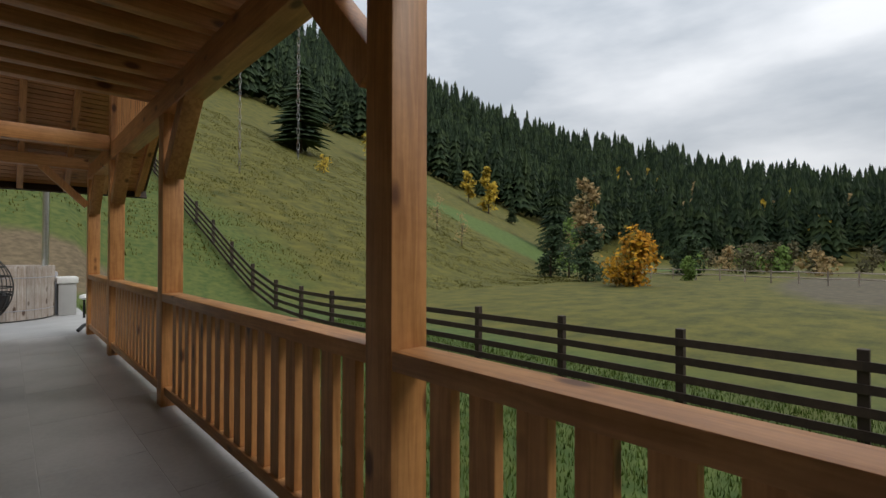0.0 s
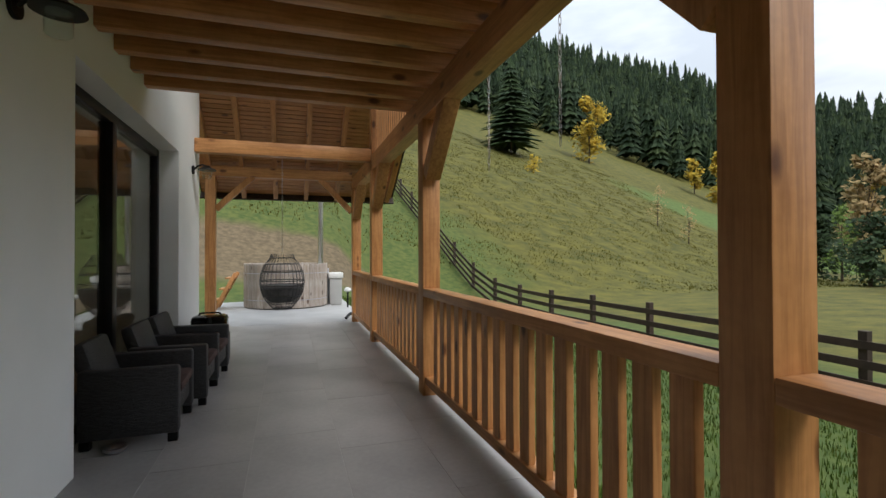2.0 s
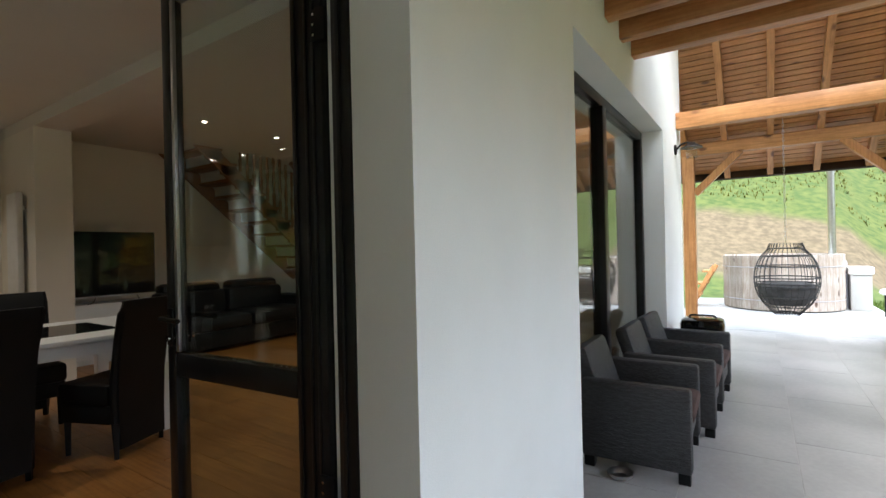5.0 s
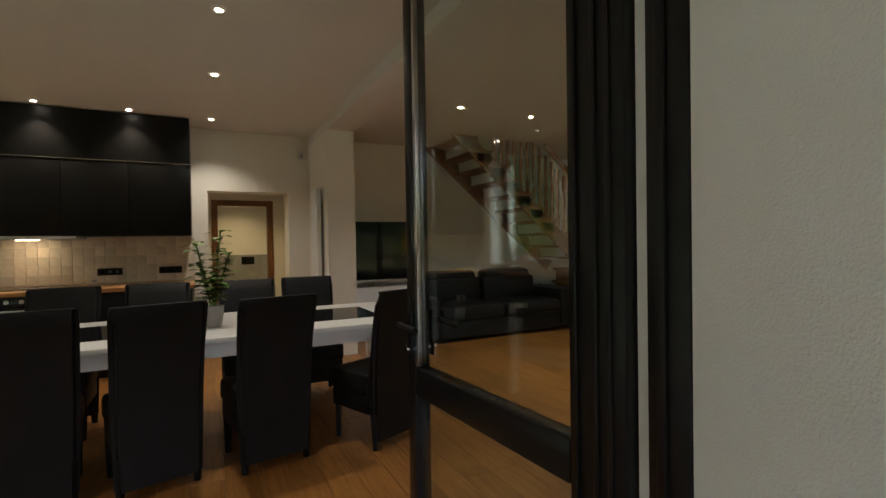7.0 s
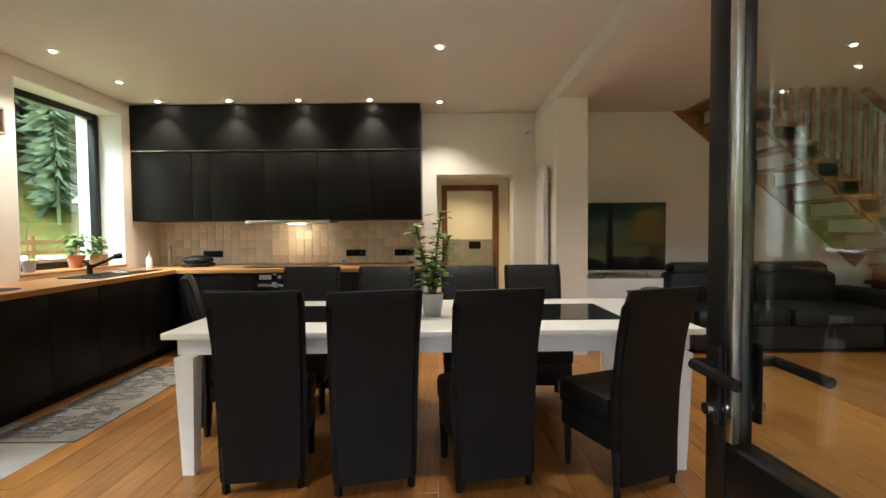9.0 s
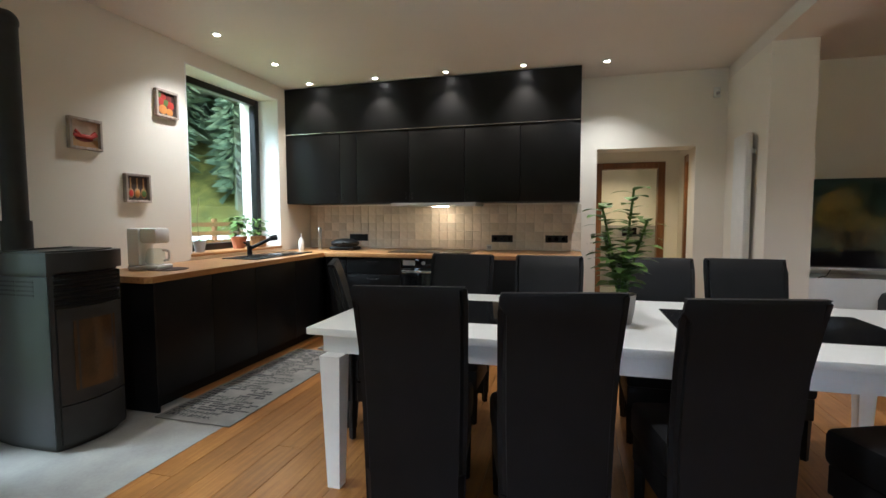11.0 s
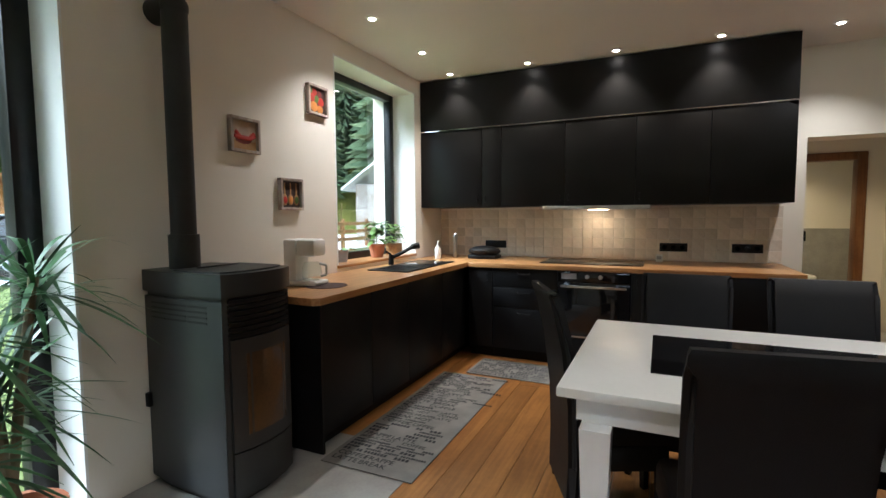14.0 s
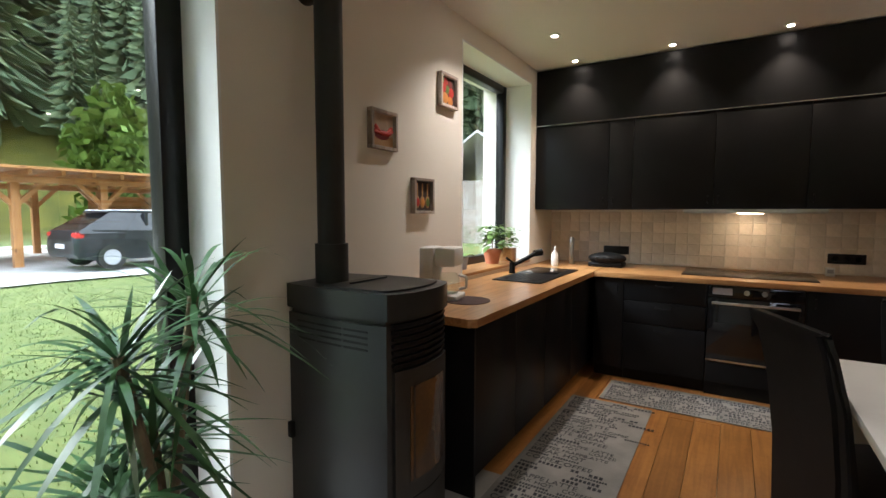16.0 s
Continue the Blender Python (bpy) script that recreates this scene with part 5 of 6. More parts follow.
tub = thing("hot_tub", "round weathered wood hot tub on the slab", "hot tub", 0.03, 12.95, 0)
stave = mesh_of("stave", B(-0.035, 0.0, -0.075, 0.075, 0.02, 1.04, 0.004), M_TUB)
for k in range(40):
    ob = new("stave", stave)
    ob.parent, ob.matrix_basis = tub, pose(0, 0, 0, 0, 0, k * 9) @ Matrix.Translation((0.985, 0, 0))
for z in (0.2, 0.82):
    part("hoop", tube(bmesh.new(), [(0.99 * math.cos(radians(a)), 0.99 * math.sin(radians(a)), z) for a in range(0, 361, 10)], 0.008, 5), M_SEAL, tub, "thin steel hoop")
part("shell", lathe(bmesh.new(), [(0.94, 0.02), (0.945, 1.0)], 40), M_WHITEP, tub)
part("base", lathe(bmesh.new(), [(0.97, 0), (0.97, 0.03)], 40), M_PIPE, tub)
flue = thing("tub_chimney", "slim steel chimney of the hot tub heater", "chimney", 0.88, 13.4, 0)
part("pipe", R((0, 0, 0.9), (0, 0, 2.62), 0.06, seg=20), M_STEEL, flue)
part("heater", B(-0.2, 0.2, -0.2, 0.25, 0, 0.9, 0.02), M_SEAL, flue)
part("cap", R((0, 0, 2.62), (0, 0, 2.68), 0.075, seg=20), M_STEEL, flue)
pump = thing("filter_box", "pale grey filter box beside the hot tub", "box", 1.20, 12.9, 0)
part("body", B(-0.14, 0.16, -0.2, 0.2, 0, 0.66, 0.01), M_SLAB, pump)
part("lid", B(-0.17, 0.19, -0.23, 0.23, 0.66, 0.80, 0.02), M_WHITEP, pump)
steps = thing("tub_steps", "wooden steps leaning against the hot tub", "steps", -1.25, 12.7, 0)
for y in (-0.3, 0.3):
    part("side", B(-0.04, 0.04, y - 0.02, y + 0.02, 0, 0.95, 0.004, pose(-0.28, 0, 0, 0, 28, 0)), M_WZ, steps)
for k in range(3):
    part("step", B(-0.1, 0.12, -0.29, 0.29, 0.2 + 0.25 * k, 0.235 + 0.25 * k, 0.004, pose(-0.22 + 0.13 * k, 0, 0)), M_WY, steps)
hose = solo("garden_hose", tube(bmesh.new(), [(1.12, 9.75, 0.035), (1.2, 9.85, 0.1), (1.32, 9.9, 0.13), (1.45, 9.82, 0.04)], 0.03, 8), M_PIPE, "black drain hose on the slab edge", "hose")
tapp = thing("garden_tap", "white standpipe lamp at the slab edge", "tap", 1.42, 12.0, -0.02)
part("pole", R((0, 0, 0), (0, 0, 0.40), 0.02), M_BLACK, tapp)
part("head", lathe(bmesh.new(), [(0.03, 0.38), (0.09, 0.42), (0.07, 0.47), (0.02, 0.49)], 16), M_WHITEP, tapp)

# ---- plants indoors ----
def blade(verts, faces, base, direction, length, width, droop, n=6, fold=0.0):
    d = Vector(direction).normalized()
    side = d.cross(Vector((0, 0, 1)))
    side = side.normalized() if side.length > 0.01 else Vector((1, 0, 0))
    b = len(verts)
    for k in range(n + 1):
        u = k / n
        c = Vector(base) + d * length * u + Vector((0, 0, -droop * length * u * u))
        w = width * math.sin(math.pi * min(0.98, 0.12 + 0.86 * u)) * 0.5
        verts.extend([tuple(c - side * w), tuple(c + side * w)])
    for k in range(n):
        faces.append((b + 2 * k, b + 2 * k + 1, b + 2 * k + 3, b + 2 * k + 2))


def leaves(verts, faces, material, parent, name="leaves"):
    ob = raw(name, verts, faces, material)
    ob.parent = parent
    ob.data.shade_smooth()


def dracaena(x, y):
    t = thing("dracaena_plant", "tall dracaena with long arching leaves in a clay pot", "plant", x, y, 0)
    part("pot", lathe(bmesh.new(), [(0.12, 0), (0.15, 0.22), (0.165, 0.225), (0.165, 0.26), (0.14, 0.26), (0.14, 0.235)], 28), M_TERRA, t, "terracotta pot")
    part("soil", lathe(bmesh.new(), [(0.135, 0.2), (0.135, 0.236)], 20), M_SOIL, t)
    rng = random.Random(5)
    heads = [((0.02, 0.02, 0.23), (-0.12, -0.02, 1.12)), ((-0.03, 0.0, 0.23), (0.14, 0.05, 1.0)), ((0.0, -0.03, 0.23), (0.02, -0.03, 0.72)), ((0.03, 0.03, 0.23), (0.17, 0.06, 0.6))]
    for a, b in heads:
        mid = ((a[0] + b[0]) / 2 + rng.uniform(-0.03, 0.03), (a[1] + b[1]) / 2, (a[2] + b[2]) / 2)
        part("stem", tube(bmesh.new(), [a, mid, b], 0.017, 8), M_STEM, t, "ringed brown stem")
        verts, faces = [], []
        for k in range(62):
            an, up = rng.uniform(0, 6.28), rng.uniform(-0.35, 1.5)
            zz = b[2] - rng.uniform(0, 0.16) + 0.04 * up
            blade(verts, faces, (b[0], b[1], zz), (math.cos(an), math.sin(an), up), rng.uniform(0.28, 0.5), rng.uniform(0.016, 0.026), rng.uniform(0.12, 0.7))
        leaves(verts, faces, M_LEAFD, t)


dracaena(-3.27, -1.46)


def broad(verts, faces, p, d, length, width, droop):
    blade(verts, faces, p, d, length, width, droop, 5)


zz = thing("table_plant", "leafy green plant in a grey ribbed pot", "plant", -4.47, 1.80, 0.7605)
part("pot", lathe(bmesh.new(), [(0.05, 0), (0.062, 0.06), (0.07, 0.14), (0.064, 0.14), (0.055, 0.11)], 24), surf("grey_pot", (0.35, 0.34, 0.33), (0.45, 0.44, 0.43), 0.5, 9, 0.2), zz, "grey cement pot")
rng = random.Random(11)
for k in range(5):
    a = k * 1.3
    tip = (0.09 * math.cos(a), 0.11 * math.sin(a), 0.34 + 0.075 * ((k * 2) % 5))
    part("stem", tube(bmesh.new(), [(0.01 * math.cos(a), 0.01 * math.sin(a), 0.10), (tip[0] * 0.4, tip[1] * 0.4, tip[2] * 0.55), tip], 0.006, 6), M_LEAF, zz)
    verts, faces = [], []
    for i in range(24):
        u = 0.25 + 0.75 * i / 23
        an = i * 2.4 + k
        broad(verts, faces, (tip[0] * u, tip[1] * u, 0.10 + (tip[2] - 0.10) * u), (math.cos(an), math.sin(an), 0.5), 0.115 * rng.uniform(0.8, 1.3), 0.068, 0.45)
    leaves(verts, faces, M_LEAF, zz)

sp = thing("windowsill_plant", "bushy green plant in a terracotta pot on the sill", "plant", -6.25, -1.77, 0.956)
part("pot", lathe(bmesh.new(), [(0.055, 0), (0.075, 0.1), (0.082, 0.1), (0.082, 0.125), (0.07, 0.125)], 24), M_TERRA, sp, "terracotta pot")
part("stem", R((0, 0, 0.1), (0, 0, 0.25), 0.006), M_STEM, sp)
verts, faces = [], []
for k in range(90):
    an, r = rng.uniform(0, 6.28), rng.uniform(0.0, 0.09)
    broad(verts, faces, (r * math.cos(an), r * math.sin(an), rng.uniform(0.14, 0.33)), (math.cos(an), math.sin(an), rng.uniform(-0.1, 0.8)), rng.uniform(0.06, 0.11), 0.055, 0.5)
leaves(verts, faces, M_LEAF, sp)
sp2 = thing("windowsill_plant", "green plant in a pale wooden pot by the window corner", "plant", -6.52, -1.74, 0.956)
part("pot", B(-0.06, 0.06, -0.06, 0.06, 0, 0.12, 0.006), M_TOP, sp2, "pale wood pot")
verts, faces = [], []
for k in range(60):
    an, r = rng.uniform(0, 6.28), rng.uniform(0.0, 0.07)
    broad(verts, faces, (r * math.cos(an), r * math.sin(an), rng.uniform(0.12, 0.30)), (math.cos(an), math.sin(an), rng.uniform(0, 0.9)), rng.uniform(0.05, 0.1), 0.05, 0.5)
leaves(verts, faces, M_LEAF, sp2)
orc = thing("orchid", "small orchid with a bare stem in a dark pot", "plant", -5.72, -1.78, 0.956)
part("pot", lathe(bmesh.new(), [(0.04, 0), (0.055, 0.1), (0.058, 0.1), (0.05, 0.09)], 20), M_SEAL, orc)
part("stem", tube(bmesh.new(), [(0, 0, 0.08), (0.02, 0, 0.3), (-0.01, 0, 0.5)], 0.004, 6), M_STEM, orc)
verts, faces = [], []
for an in (0.2, 2.9, 3.6, 5.8):
    broad(verts, faces, (0, 0, 0.1), (math.cos(an), math.sin(an) * 0.4, 0.35), 0.2, 0.06, 0.4)
leaves(verts, faces, M_LEAF, orc)


# ---- rugs with printed bars and words ----
def rug(x0, x1, y0, y1, along, seed, label):
    t = thing("kitchen_rug", label, "rug", (x0 + x1) / 2, (y0 + y1) / 2, 0.0, 0, "kitchen rugs")
    w, d = (x1 - x0) / 2, (y1 - y0) / 2
    part("mat", B(-w, w, -d, d, 0.001, 0.009, 0.003), M_RUG, t)
    rng = random.Random(seed)
    bm, words = bmesh.new(), []
    v = -d + 0.03 if along == "x" else -w + 0.03
    end, long_ = (d - 0.05, w) if along == "x" else (w - 0.05, d)
    while v < end:
        h, u = rng.choice((0.018, 0.026, 0.034, 0.044)), -long_ + 0.03
        while u < long_ - 0.08:
            ln = rng.uniform(0.04, 0.16)
            if h >= 0.03:
                words.append((u, v, h))
                ln = h * 3.6
            elif rng.random() < 0.8:
                n = max(2, int(ln / (h * 0.8)))
                for k in range(n):
                    a, b = u + k * ln / n, u + (k + 0.7) * ln / n
                    if along == "x":
                        box(bm, a, b, v, v + h, 0.0092, 0.0100)
                    else:
                        box(bm, v, v + h, a, b, 0.0092, 0.0100)
            u += ln + rng.uniform(0.012, 0.05)
        v += h + rng.uniform(0.008, 0.016)
    tagged(part("printed_lettering", bm, M_INK, t, "grey printed lettering too small to read"), kind="stuff")
    return t, words


LETTERS = ("COFFEE", "FRAPPE", "LATTE", "BREAK", "HOT", "COFFEE")


def word(t, text, x, y, size, rz):
    cu = bpy.data.curves.new("word", "FONT")
    cu.body, cu.size, cu.extrude = text, size, 0.0004
    tmp = bpy.data.objects.new("word", cu)
    scene.collection.objects.link(tmp)
    bpy.context.view_layer.update()
    me = bpy.data.meshes.new_from_object(tmp.evaluated_get(bpy.context.evaluated_depsgraph_get()))
    bpy.data.objects.remove(tmp)
    me.materials.clear()
    me.materials.append(M_INK)
    ob = new("printed_word", me)
    ob.parent, ob.matrix_basis = t, pose(x, y, 0.0102, 0, 0, rz)


r1, words = rug(-6.05, -4.42, -0.985, -0.42, "y", 4, "grey kitchen rug printed with coffee words")
for k, (u, v, h) in enumerate(w for w in words if w[0] + w[2] * 5.2 < 0.27):
    word(r1, LETTERS[k % len(LETTERS)], v + h, u, h * 1.3, 90)
r2, words = rug(-6.55, -6.10, -0.80, 0.75, "y", 9, "grey kitchen runner printed with coffee words")
for k, (u, v, h) in enumerate(w for w in words if w[0] + w[2] * 5.2 < 0.76):
    word(r2, LETTERS[(k + 2) % len(LETTERS)], v + h, u, h * 1.3, 90)

# ---- garden to the south: drive, carport, car, barn ----
M_GRAVEL = surf("pale_gravel", (0.30, 0.29, 0.27), (0.44, 0.42, 0.40), 0.95, 3, 0.6, fine=50)
verts, faces = [], []
for k in range(31):
    x = -34 + 1.6 * k
    for y in (-12.0 + 0.3 * math.sin(k), -27):
        verts.append((x, y, land(x, y) + 0.04))
for k in range(30):
    faces.append((2 * k, 2 * k + 1, 2 * k + 3, 2 * k + 2))
road = raw("road", verts, faces, M_GRAVEL)
tagged(road, "pale gravel drive beyond the lawn", "road", "", "structure")

cp = thing("carport", "open timber carport with a flat sloping roof", "carport", -9.0, -19.0, -0.1)
for x in (-9.0, -6.8, -4.7, -2.6, -0.5, 1.6, 3.7):
    for y in (-2.6, 2.6):
        pt = part("post", B(x - 0.1, x + 0.1, y - 0.1, y + 0.1, 0, 2.3, 0.01), M_WZ, cp)
        for s in (-1, 1):
            p, q = Vector((x, y, 1.65)), Vector((x + s * 0.62, y, 2.3))
            m = Matrix.Translation((p + q) / 2) @ (q - p).to_track_quat("Z", "Y").to_matrix().to_4x4()
            part("brace", B(-0.06, 0.06, -0.06, 0.06, -0.5, 0.5, 0, m), M_WZ, cp)
for y in (-2.6, 2.6):
    part("beam", B(-9.6, 5.2, y - 0.1, y + 0.1, 2.3, 2.48, 0.01), M_WX, cp)
for k in range(21):
    x = -9.5 + 0.73 * k
    part("rafter", B(x - 0.05, x + 0.05, -3.1, 3.3, 2.48, 2.62), M_WY, cp)
part("roof_sheet", B(-9.9, 5.5, -3.3, 3.5, 2.62, 2.69), M_WX, cp, "pale boarded roof")
for k in range(10):
    part("board", B(-9.0, -2.2, -2.64, -2.61, 0.15 + 0.2 * k, 0.34 + 0.2 * k), M_WX, cp)

M_CAR = surf("grey_car_paint", (0.012, 0.014, 0.018), (0.018, 0.02, 0.025), 0.35, 2, 0.0, 0.0, spec=0.3, coat=0.25)
M_LAMP = surf("red_tail_lamp", (0.45, 0.02, 0.02), (0.55, 0.03, 0.03), 0.2, 5, 0.0)


def car(x, y, rz):
    """Estate car; its tail points to +x."""
    t = thing("parked_car", "dark grey hatchback parked on gravel before the carport", "car", x, y, -0.06, rz)
    bm, rows = bmesh.new(), []
    shape = [(-2.1, 0.45, 0.62, 0.72), (-2.0, 0.28, 0.82, 0.82), (-1.2, 0.24, 0.95, 0.88), (0.6, 0.24, 0.98, 0.9), (1.7, 0.24, 1.02, 0.88), (2.05, 0.32, 1.0, 0.82), (2.12, 0.45, 0.8, 0.76)]
    for px, zl, zh, w in shape:
        rows.append([bm.verts.new(c) for c in ((px, -w, zl), (px, -w * 1.02, (zl + zh) / 2), (px, -w * 0.95, zh), (px, w * 0.95, zh), (px, w * 1.02, (zl + zh) / 2), (px, w, zl))])
    for a, b in zip(rows, rows[1:]):
        for k in range(6):
            bm.faces.new((a[k], a[(k + 1) % 6], b[(k + 1) % 6], b[k]))
    bm.faces.new(rows[0])
    bm.faces.new(rows[-1][::-1])
    bmesh.ops.subdivide_edges(bm, edges=bm.edges, cuts=1, smooth=0.6)
    part("body", bm, M_CAR, t)
    bm, rows = bmesh.new(), []
    for px, z, w in ((-1.15, 0.95, 0.84), (-0.45, 1.42, 0.66), (1.25, 1.46, 0.66), (2.0, 1.0, 0.8)):
        rows.append([bm.verts.new((px, -w, z)), bm.verts.new((px, w, z))])
    low = [[bm.verts.new((px, -0.86, 0.93)), bm.verts.new((px, 0.86, 0.93))] for px in (-1.16, -0.5, 1.3, 2.02)]
    for k in range(3):
        bm.faces.new((rows[k][0], rows[k][1], rows[k + 1][1], rows[k + 1][0]))
        for s in (0, 1):
            bm.faces.new((rows[k][s], rows[k + 1][s], low[k + 1][s], low[k][s]))
    part("cabin_glass", bm, M_BGLASS, t, "dark window glass")
    part("roof", B(-0.5, 1.35, -0.62, 0.62, 1.44, 1.49, 0.02), M_CAR, t)
    for s in (-1, 1):
        part("roof_rail", R((-0.4, s * 0.6, 1.51), (1.3, s * 0.6, 1.51), 0.018), M_STEEL, t)
        part("pillar", B(0.38, 0.46, s * 0.74 - 0.05, s * 0.74 + 0.05, 0.95, 1.45), M_CAR, t)
        part("tail_lamp", B(1.9, 2.1, s * 0.72 - 0.12, s * 0.72 + 0.12, 0.82, 0.95, 0.03), M_LAMP, t, "red tail lamp")
        for xx in (-1.3, 1.35):
            wh = part("wheel", R((xx, s * 0.76, 0.32), (xx, s * 0.93, 0.32), 0.32, seg=24), M_PIPE, t, "black tyre")
            part("rim", R((xx, s * 0.925, 0.32), (xx, s * 0.945, 0.32), 0.2, seg=16), M_SEAL, wh, "alloy rim")
    part("plate", B(2.12, 2.13, -0.26, 0.26, 0.55, 0.66), M_WHITEP, t)


car(-9.75, -14.4, 0)

gf = thing("garden_fence", "brown board fence along the drive", "fence", -27.5, -12.3, 0)
for k in range(9):
    part("post", B(-0.07 + 1.9 * k, 0.07 + 1.9 * k, -0.07, 0.07, -0.3, 1.25), M_FRAMEW, gf)
for z in (0.25, 0.6, 0.95):
    part("rail", B(0, 15.2, 0.075, 0.1, z, z + 0.16), M_FRAMEW, gf)

barn = thing("barn", "old timber barn with a pale metal roof", "building", -27.5, -11.6, -0.2, 12)
part("wall", B(-4, 4, -3, 3, 0, 3.2), M_TUB, barn, "grey weathered boards")
bm = bmesh.new()
pts = [(-4.5, -3.6, 3.0), (4.5, -3.6, 3.0), (4.5, 0, 5.6), (-4.5, 0, 5.6), (-4.5, 3.6, 3.0), (4.5, 3.6, 3.0)]
vs = [bm.verts.new(p) for p in pts] + [bm.verts.new((a, b, c - 0.12)) for a, b, c in pts]
for f in ((0, 1, 2, 3), (3, 2, 5, 4), (6, 9, 8, 7), (9, 10, 11, 8), (0, 6, 7, 1), (4, 5, 11, 10), (0, 3, 9, 6), (3, 4, 10, 9), (1, 7, 8, 2), (2, 8, 11, 5)):
    bm.faces.new([vs[i] for i in f])
part("roof", bm, surf("pale_metal_roof", (0.5, 0.5, 0.5), (0.62, 0.62, 0.62), 0.5, 2, 0.05), barn, "pale metal roof", False)
for x in (-2, 1.5):
    part("window", B(x - 0.4, x + 0.4, 3.0, 3.03, 1.4, 2.3), M_BGLASS, barn)

# ---- single trees and bushes ----
def at(a, d):
    return polar(a, d)


spruce_tree(*at(26.0, 62), 13, 4.0, "lone dark spruce on the hillside", M_GREEN, 4)
spruce_tree(*at(56, 78), 15, 3.2, "tall dark spruce at the meadow edge", M_SPRUCE, 5)
spruce_tree(*at(51, 95), 5.5, 1.4, "small spruce on the slope", M_SPRUCE, 6)
leafy_tree("birch_tree", "slender birch with golden autumn leaves", M_YELLOW, *at(48.2, 92), 9.5, 4.6, 0.4, 900, 0.14, 12, 0.15, 1)
leafy_tree("birch_tree", "small birch with golden autumn leaves", M_YELLOW, *at(45.8, 94), 6.5, 3.2, 0.35, 500, 0.1, 9, 0.2, 2)
leafy_tree("birch_tree", "yellow leaved birch near the forest edge", M_YELLOW, *at(35.0, 80), 11, 6.0, 0.4, 1300, 0.14, 12, 0.15, 13)
leafy_tree("birch_tree", "tall birch with pale russet leaves", M_PALE, *at(59.5, 62), 12.5, 4.2, 0.3, 1500, 0.16, 14, 0.2, 3)
leafy_tree("tree", "dark green broadleaf tree in the meadow", M_GREEN, *at(55.5, 50), 5.6, 3.6, 0.22, 1600, 0.14, 14, 0.05, 4)
leafy_tree("tree", "dark green broadleaf tree in the meadow", M_GREEN, *at(59.5, 44), 5.0, 3.8, 0.2, 1700, 0.14, 14, 0.05, 5)
leafy_tree("tree", "thin yellow-green tree between darker trees", M_LIME, *at(57.6, 49), 6.2, 2.6, 0.18, 500, 0.1, 11, 0.15, 6)
leafy_tree("bush", "round bush with orange and yellow autumn leaves", M_ORANGE, *at(64.6, 38), 4.0, 4.4, 0.2, 2400, 0.1, 16, 0.05, 7)
leafy_tree("bush", "dark grey-green bush by the far fence", M_GREEN, *at(70.2, 60), 4.8, 4.2, 0.24, 1300, 0.1, 13, 0.05, 8)
leafy_tree("bush", "small fresh green bush by the far fence", M_LIME, *at(70.0, 48), 2.3, 1.7, 0.13, 800, 0.06, 10, 0.05, 9)
leafy_tree("sapling", "thin pale sapling on the slope", M_PALE, *at(42.0, 52), 4.2, 2.2, 0.1, 220, 0.05, 10, 0.2, 10)
leafy_tree("sapling", "thin pale sapling on the slope", M_PALE, *at(45.0, 50), 3.8, 2.0, 0.1, 200, 0.05, 10, 0.2, 11)
leafy_tree("bush", "low yellow shrub on the slope", M_YELLOW, *at(28.6, 55), 2.2, 2.0, 0.16, 260, 0.05, 8, 0.1, 12)
leafy_tree("tree", "light green broadleaf tree beyond the drive", M_LIME, -18.0, -33, 9, 7, 0.4, 2600, 0.2, 18, 0.1, 14)
rng = random.Random(21)
for k in range(22):
    a, d = rng.uniform(70, 92), rng.uniform(64, 84)
    leafy_tree("bush", "half-bare scrub bush below the forest", rng.choice((M_SCRUB, M_SCRUB, M_PALE, M_LIME)), *at(a, d), rng.uniform(2.6, 4.6), rng.uniform(2.6, 4.5), 0.24, 360, 0.06, 9, 0.05, 30 + k)
for k in range(26):
    a, d = rng.uniform(58, 90), rng.uniform(135, 200)
    leafy_tree("birch_tree", "yellow birch among dark spruces", M_YELLOW if k % 3 else M_PALE, *at(a, d), rng.uniform(9, 13), rng.uniform(3, 4.5), 0.7, 160, 0.15, 8, 0.4, 60 + k)

far_fence = thing("far_fence", "grey pole fence across the meadow", "fence")
run = [at(62 + 2.2 * k, 52 - 0.6 * k) for k in range(16)]
for (x0, y0), (x1, y1) in zip(run, run[1:]):
    part("post", R((x0, y0, land(x0, y0) - 0.2), (x0, y0, land(x0, y0) + 1.1), 0.06, seg=6), M_TUB, far_fence)
    for z in (0.5, 0.95):
        part("pole", R((x0, y0, land(x0, y0) + z), (x1, y1, land(x1, y1) + z), 0.045, seg=6), M_TUB, far_fence)

# ---- grass blades ----
def grass(name, label, count, area, seed, material, tall, wide=(0.006, 0.014), keep=lambda x, y: True):
    rng = random.Random(seed)
    verts, faces = [], []
    for _ in range(count):
        x, y = rng.uniform(*area[0]), rng.uniform(*area[1])
        if not keep(x, y):
            continue
        z, a, h, w = land(x, y), rng.uniform(0, 6.28), rng.uniform(*tall), rng.uniform(*wide)
        b, lean = len(verts), rng.uniform(0.1, 0.6) * h
        verts += [(x - w * math.cos(a), y - w * math.sin(a), z - 0.02), (x + w * math.cos(a), y + w * math.sin(a), z - 0.02), (x - lean * math.sin(a), y + lean * math.cos(a), z + h)]
        faces.append((b, b + 1, b + 2))
    tagged(raw(name, verts, faces, material), label, "grass", "", "stuff")


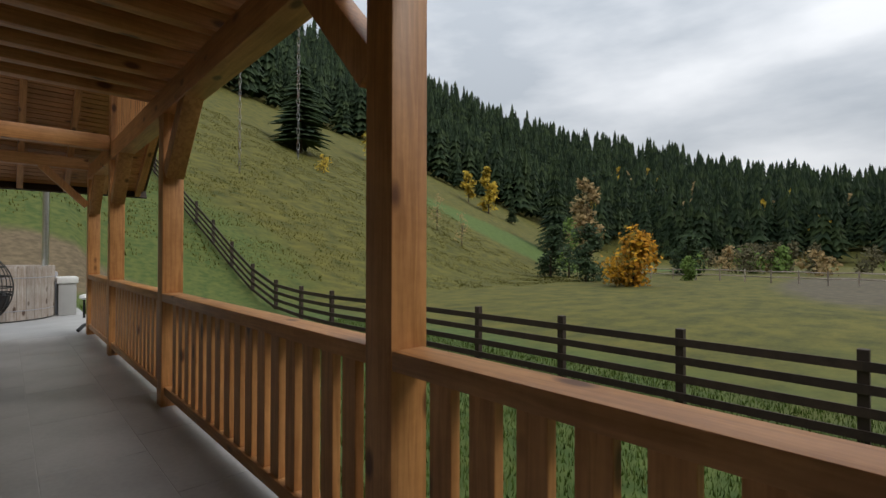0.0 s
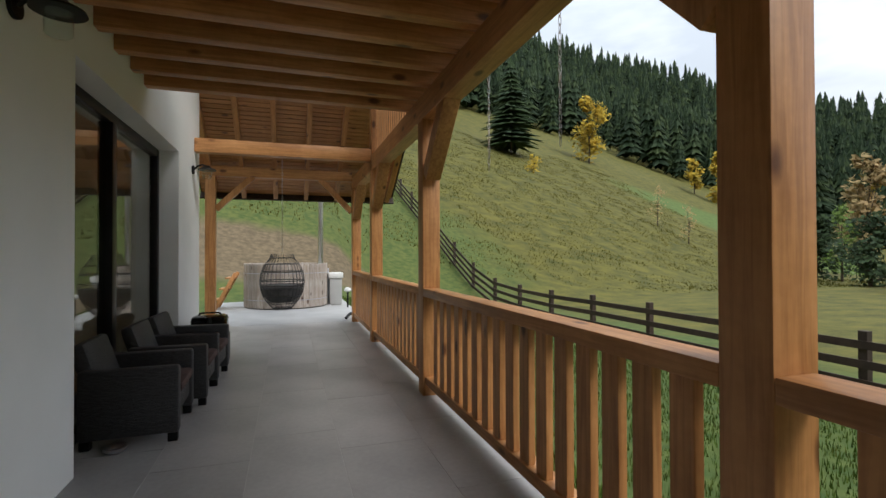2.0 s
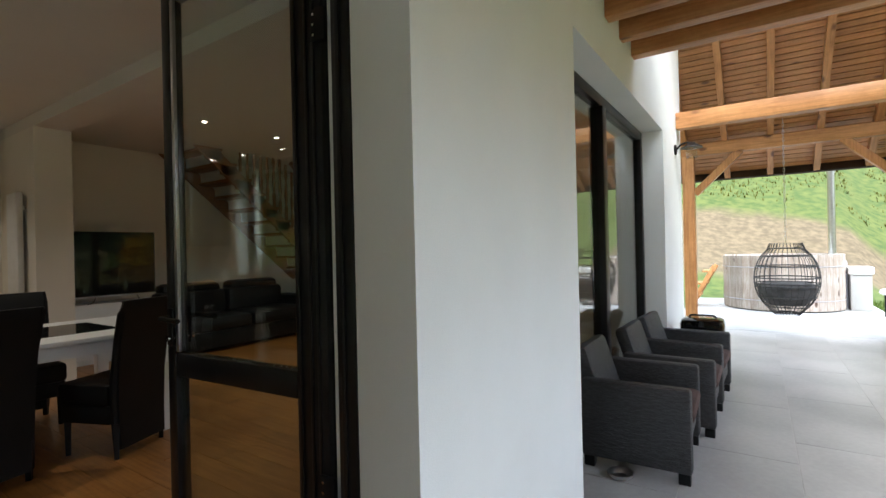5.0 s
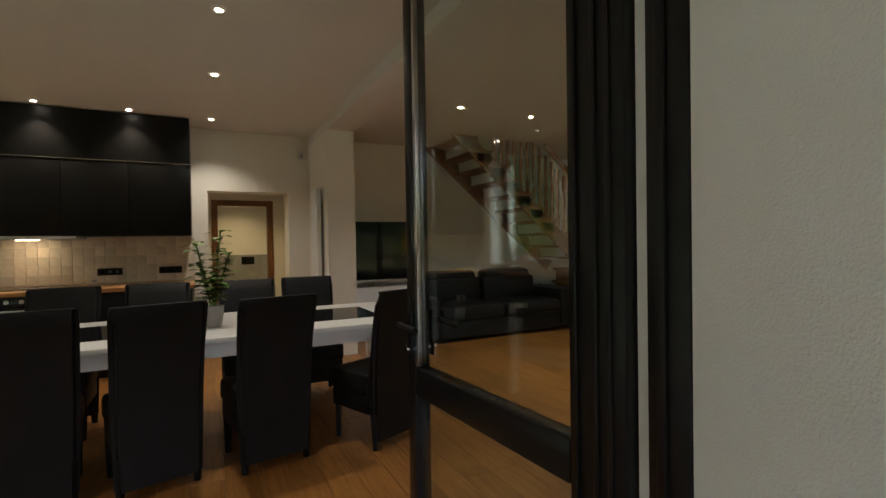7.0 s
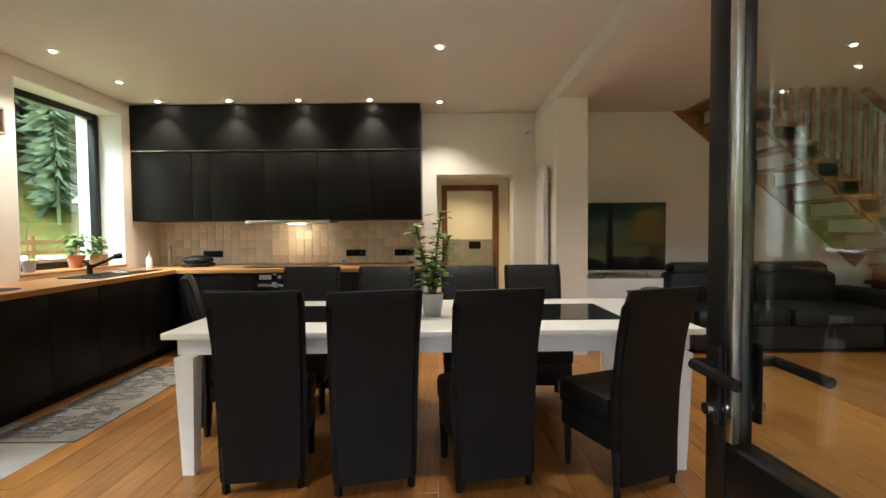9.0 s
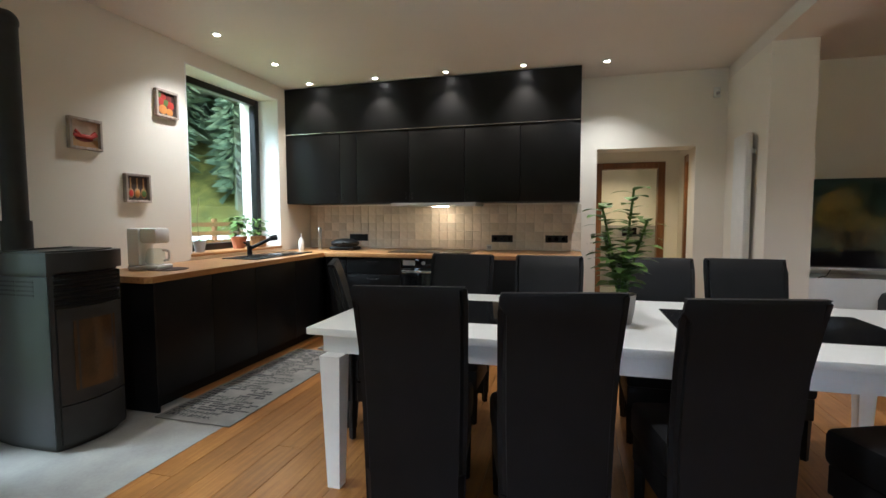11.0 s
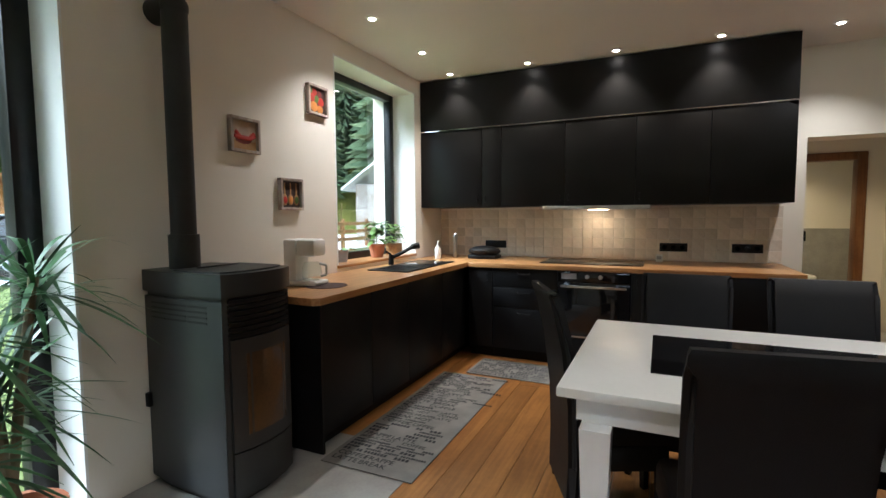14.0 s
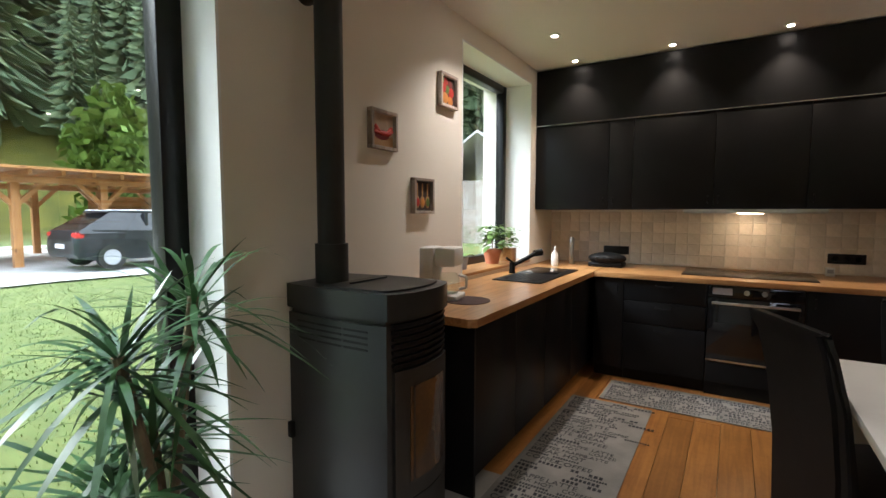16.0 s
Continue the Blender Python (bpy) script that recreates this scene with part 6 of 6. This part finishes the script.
M_BLADE = foliage("grass_blades", [(0.048, 0.092, 0.012), (0.078, 0.13, 0.018), (0.11, 0.135, 0.028)])
grass("grass", "short green grass below the terrace", 60000, ((1.6, 9.5), (-2.5, 15)), 3, M_BLADE, (0.04, 0.11))
M_TUSSOCK = foliage("tussock_blades", [(0.06, 0.068, 0.008), (0.095, 0.094, 0.012), (0.14, 0.122, 0.022)])
grass("grass", "rough tussocky grass on the hillside", 90000, ((-14, 46), (22, 62)), 8, M_TUSSOCK, (0.05, 0.15), (0.015, 0.04), lambda x, y: noise.noise((x * 0.5, y * 0.5, 7)) > -0.15)
grass("grass", "mown green lawn south of the house", 40000, ((-14, -1.5), (-13, -2.2)), 4, M_BLADE, (0.012, 0.03))

# ---- floor boards, tiles ----
boards = thing("floor", "oiled oak plank floor with dark joints", "floor", kind="structure")
rng = random.Random(2)
y = -0.468
widths = []
while y < 7.5:
    w = min(rng.choice((0.155, 0.165, 0.175)), 7.549 - y)
    widths.append((y, w, XI))
    y += w
y = YS + 0.001
while y < -0.47:
    w = min(0.165, -0.469 - y)
    widths.append((y, w, -4.751))
    y += w
for y, w, start in widths:
    x = start
    while x > XB + 0.05:
        ln = min(rng.uniform(1.6, 3.0), x - XB)
        ob = new("plank", mesh_of("plank", B(-ln / 2 + 0.0012, ln / 2 - 0.0012, -w / 2 + 0.0012, w / 2 - 0.0012, -0.018, 0.0, 0.0015), M_OAK))
        ob.parent, ob.location = boards, (x - ln / 2, y + w / 2, 0)
        x -= ln
tiles = thing("terrace_floor", "large grey porcelain terrace tiles", "floor", kind="structure")
tm = mesh_of("tile", B(-0.2705, 0.2705, -0.5445, 0.5445, -0.013, 0, 0.0015), M_TILE)
for i in range(6):
    for j in range(13):
        x, y = -1.52 + 0.545 * i + 0.0, -3.45 + 1.093 * j + (0.36 if i % 2 else 0)
        if -1.6 < x < 1.3 and y < 9.1:
            ob = new("tile", tm)
            ob.parent, ob.location = tiles, (x + 0.0, y, 0)
splash = thing("splashback", "beige square tiles in shifting tones", "splashback", XB, 0, 0.9, kind="structure")
sm = mesh_of("tile", B(0.0, 0.011, -0.0485, 0.0485, -0.0485, 0.0485, 0.0015), M_PAPER)
for i in range(33):
    for j in range(5):
        ob = new("tile", sm)
        ob.parent, ob.location = splash, (0.001, -1.59 + 0.1 * i, 0.06 + 0.1 * j)
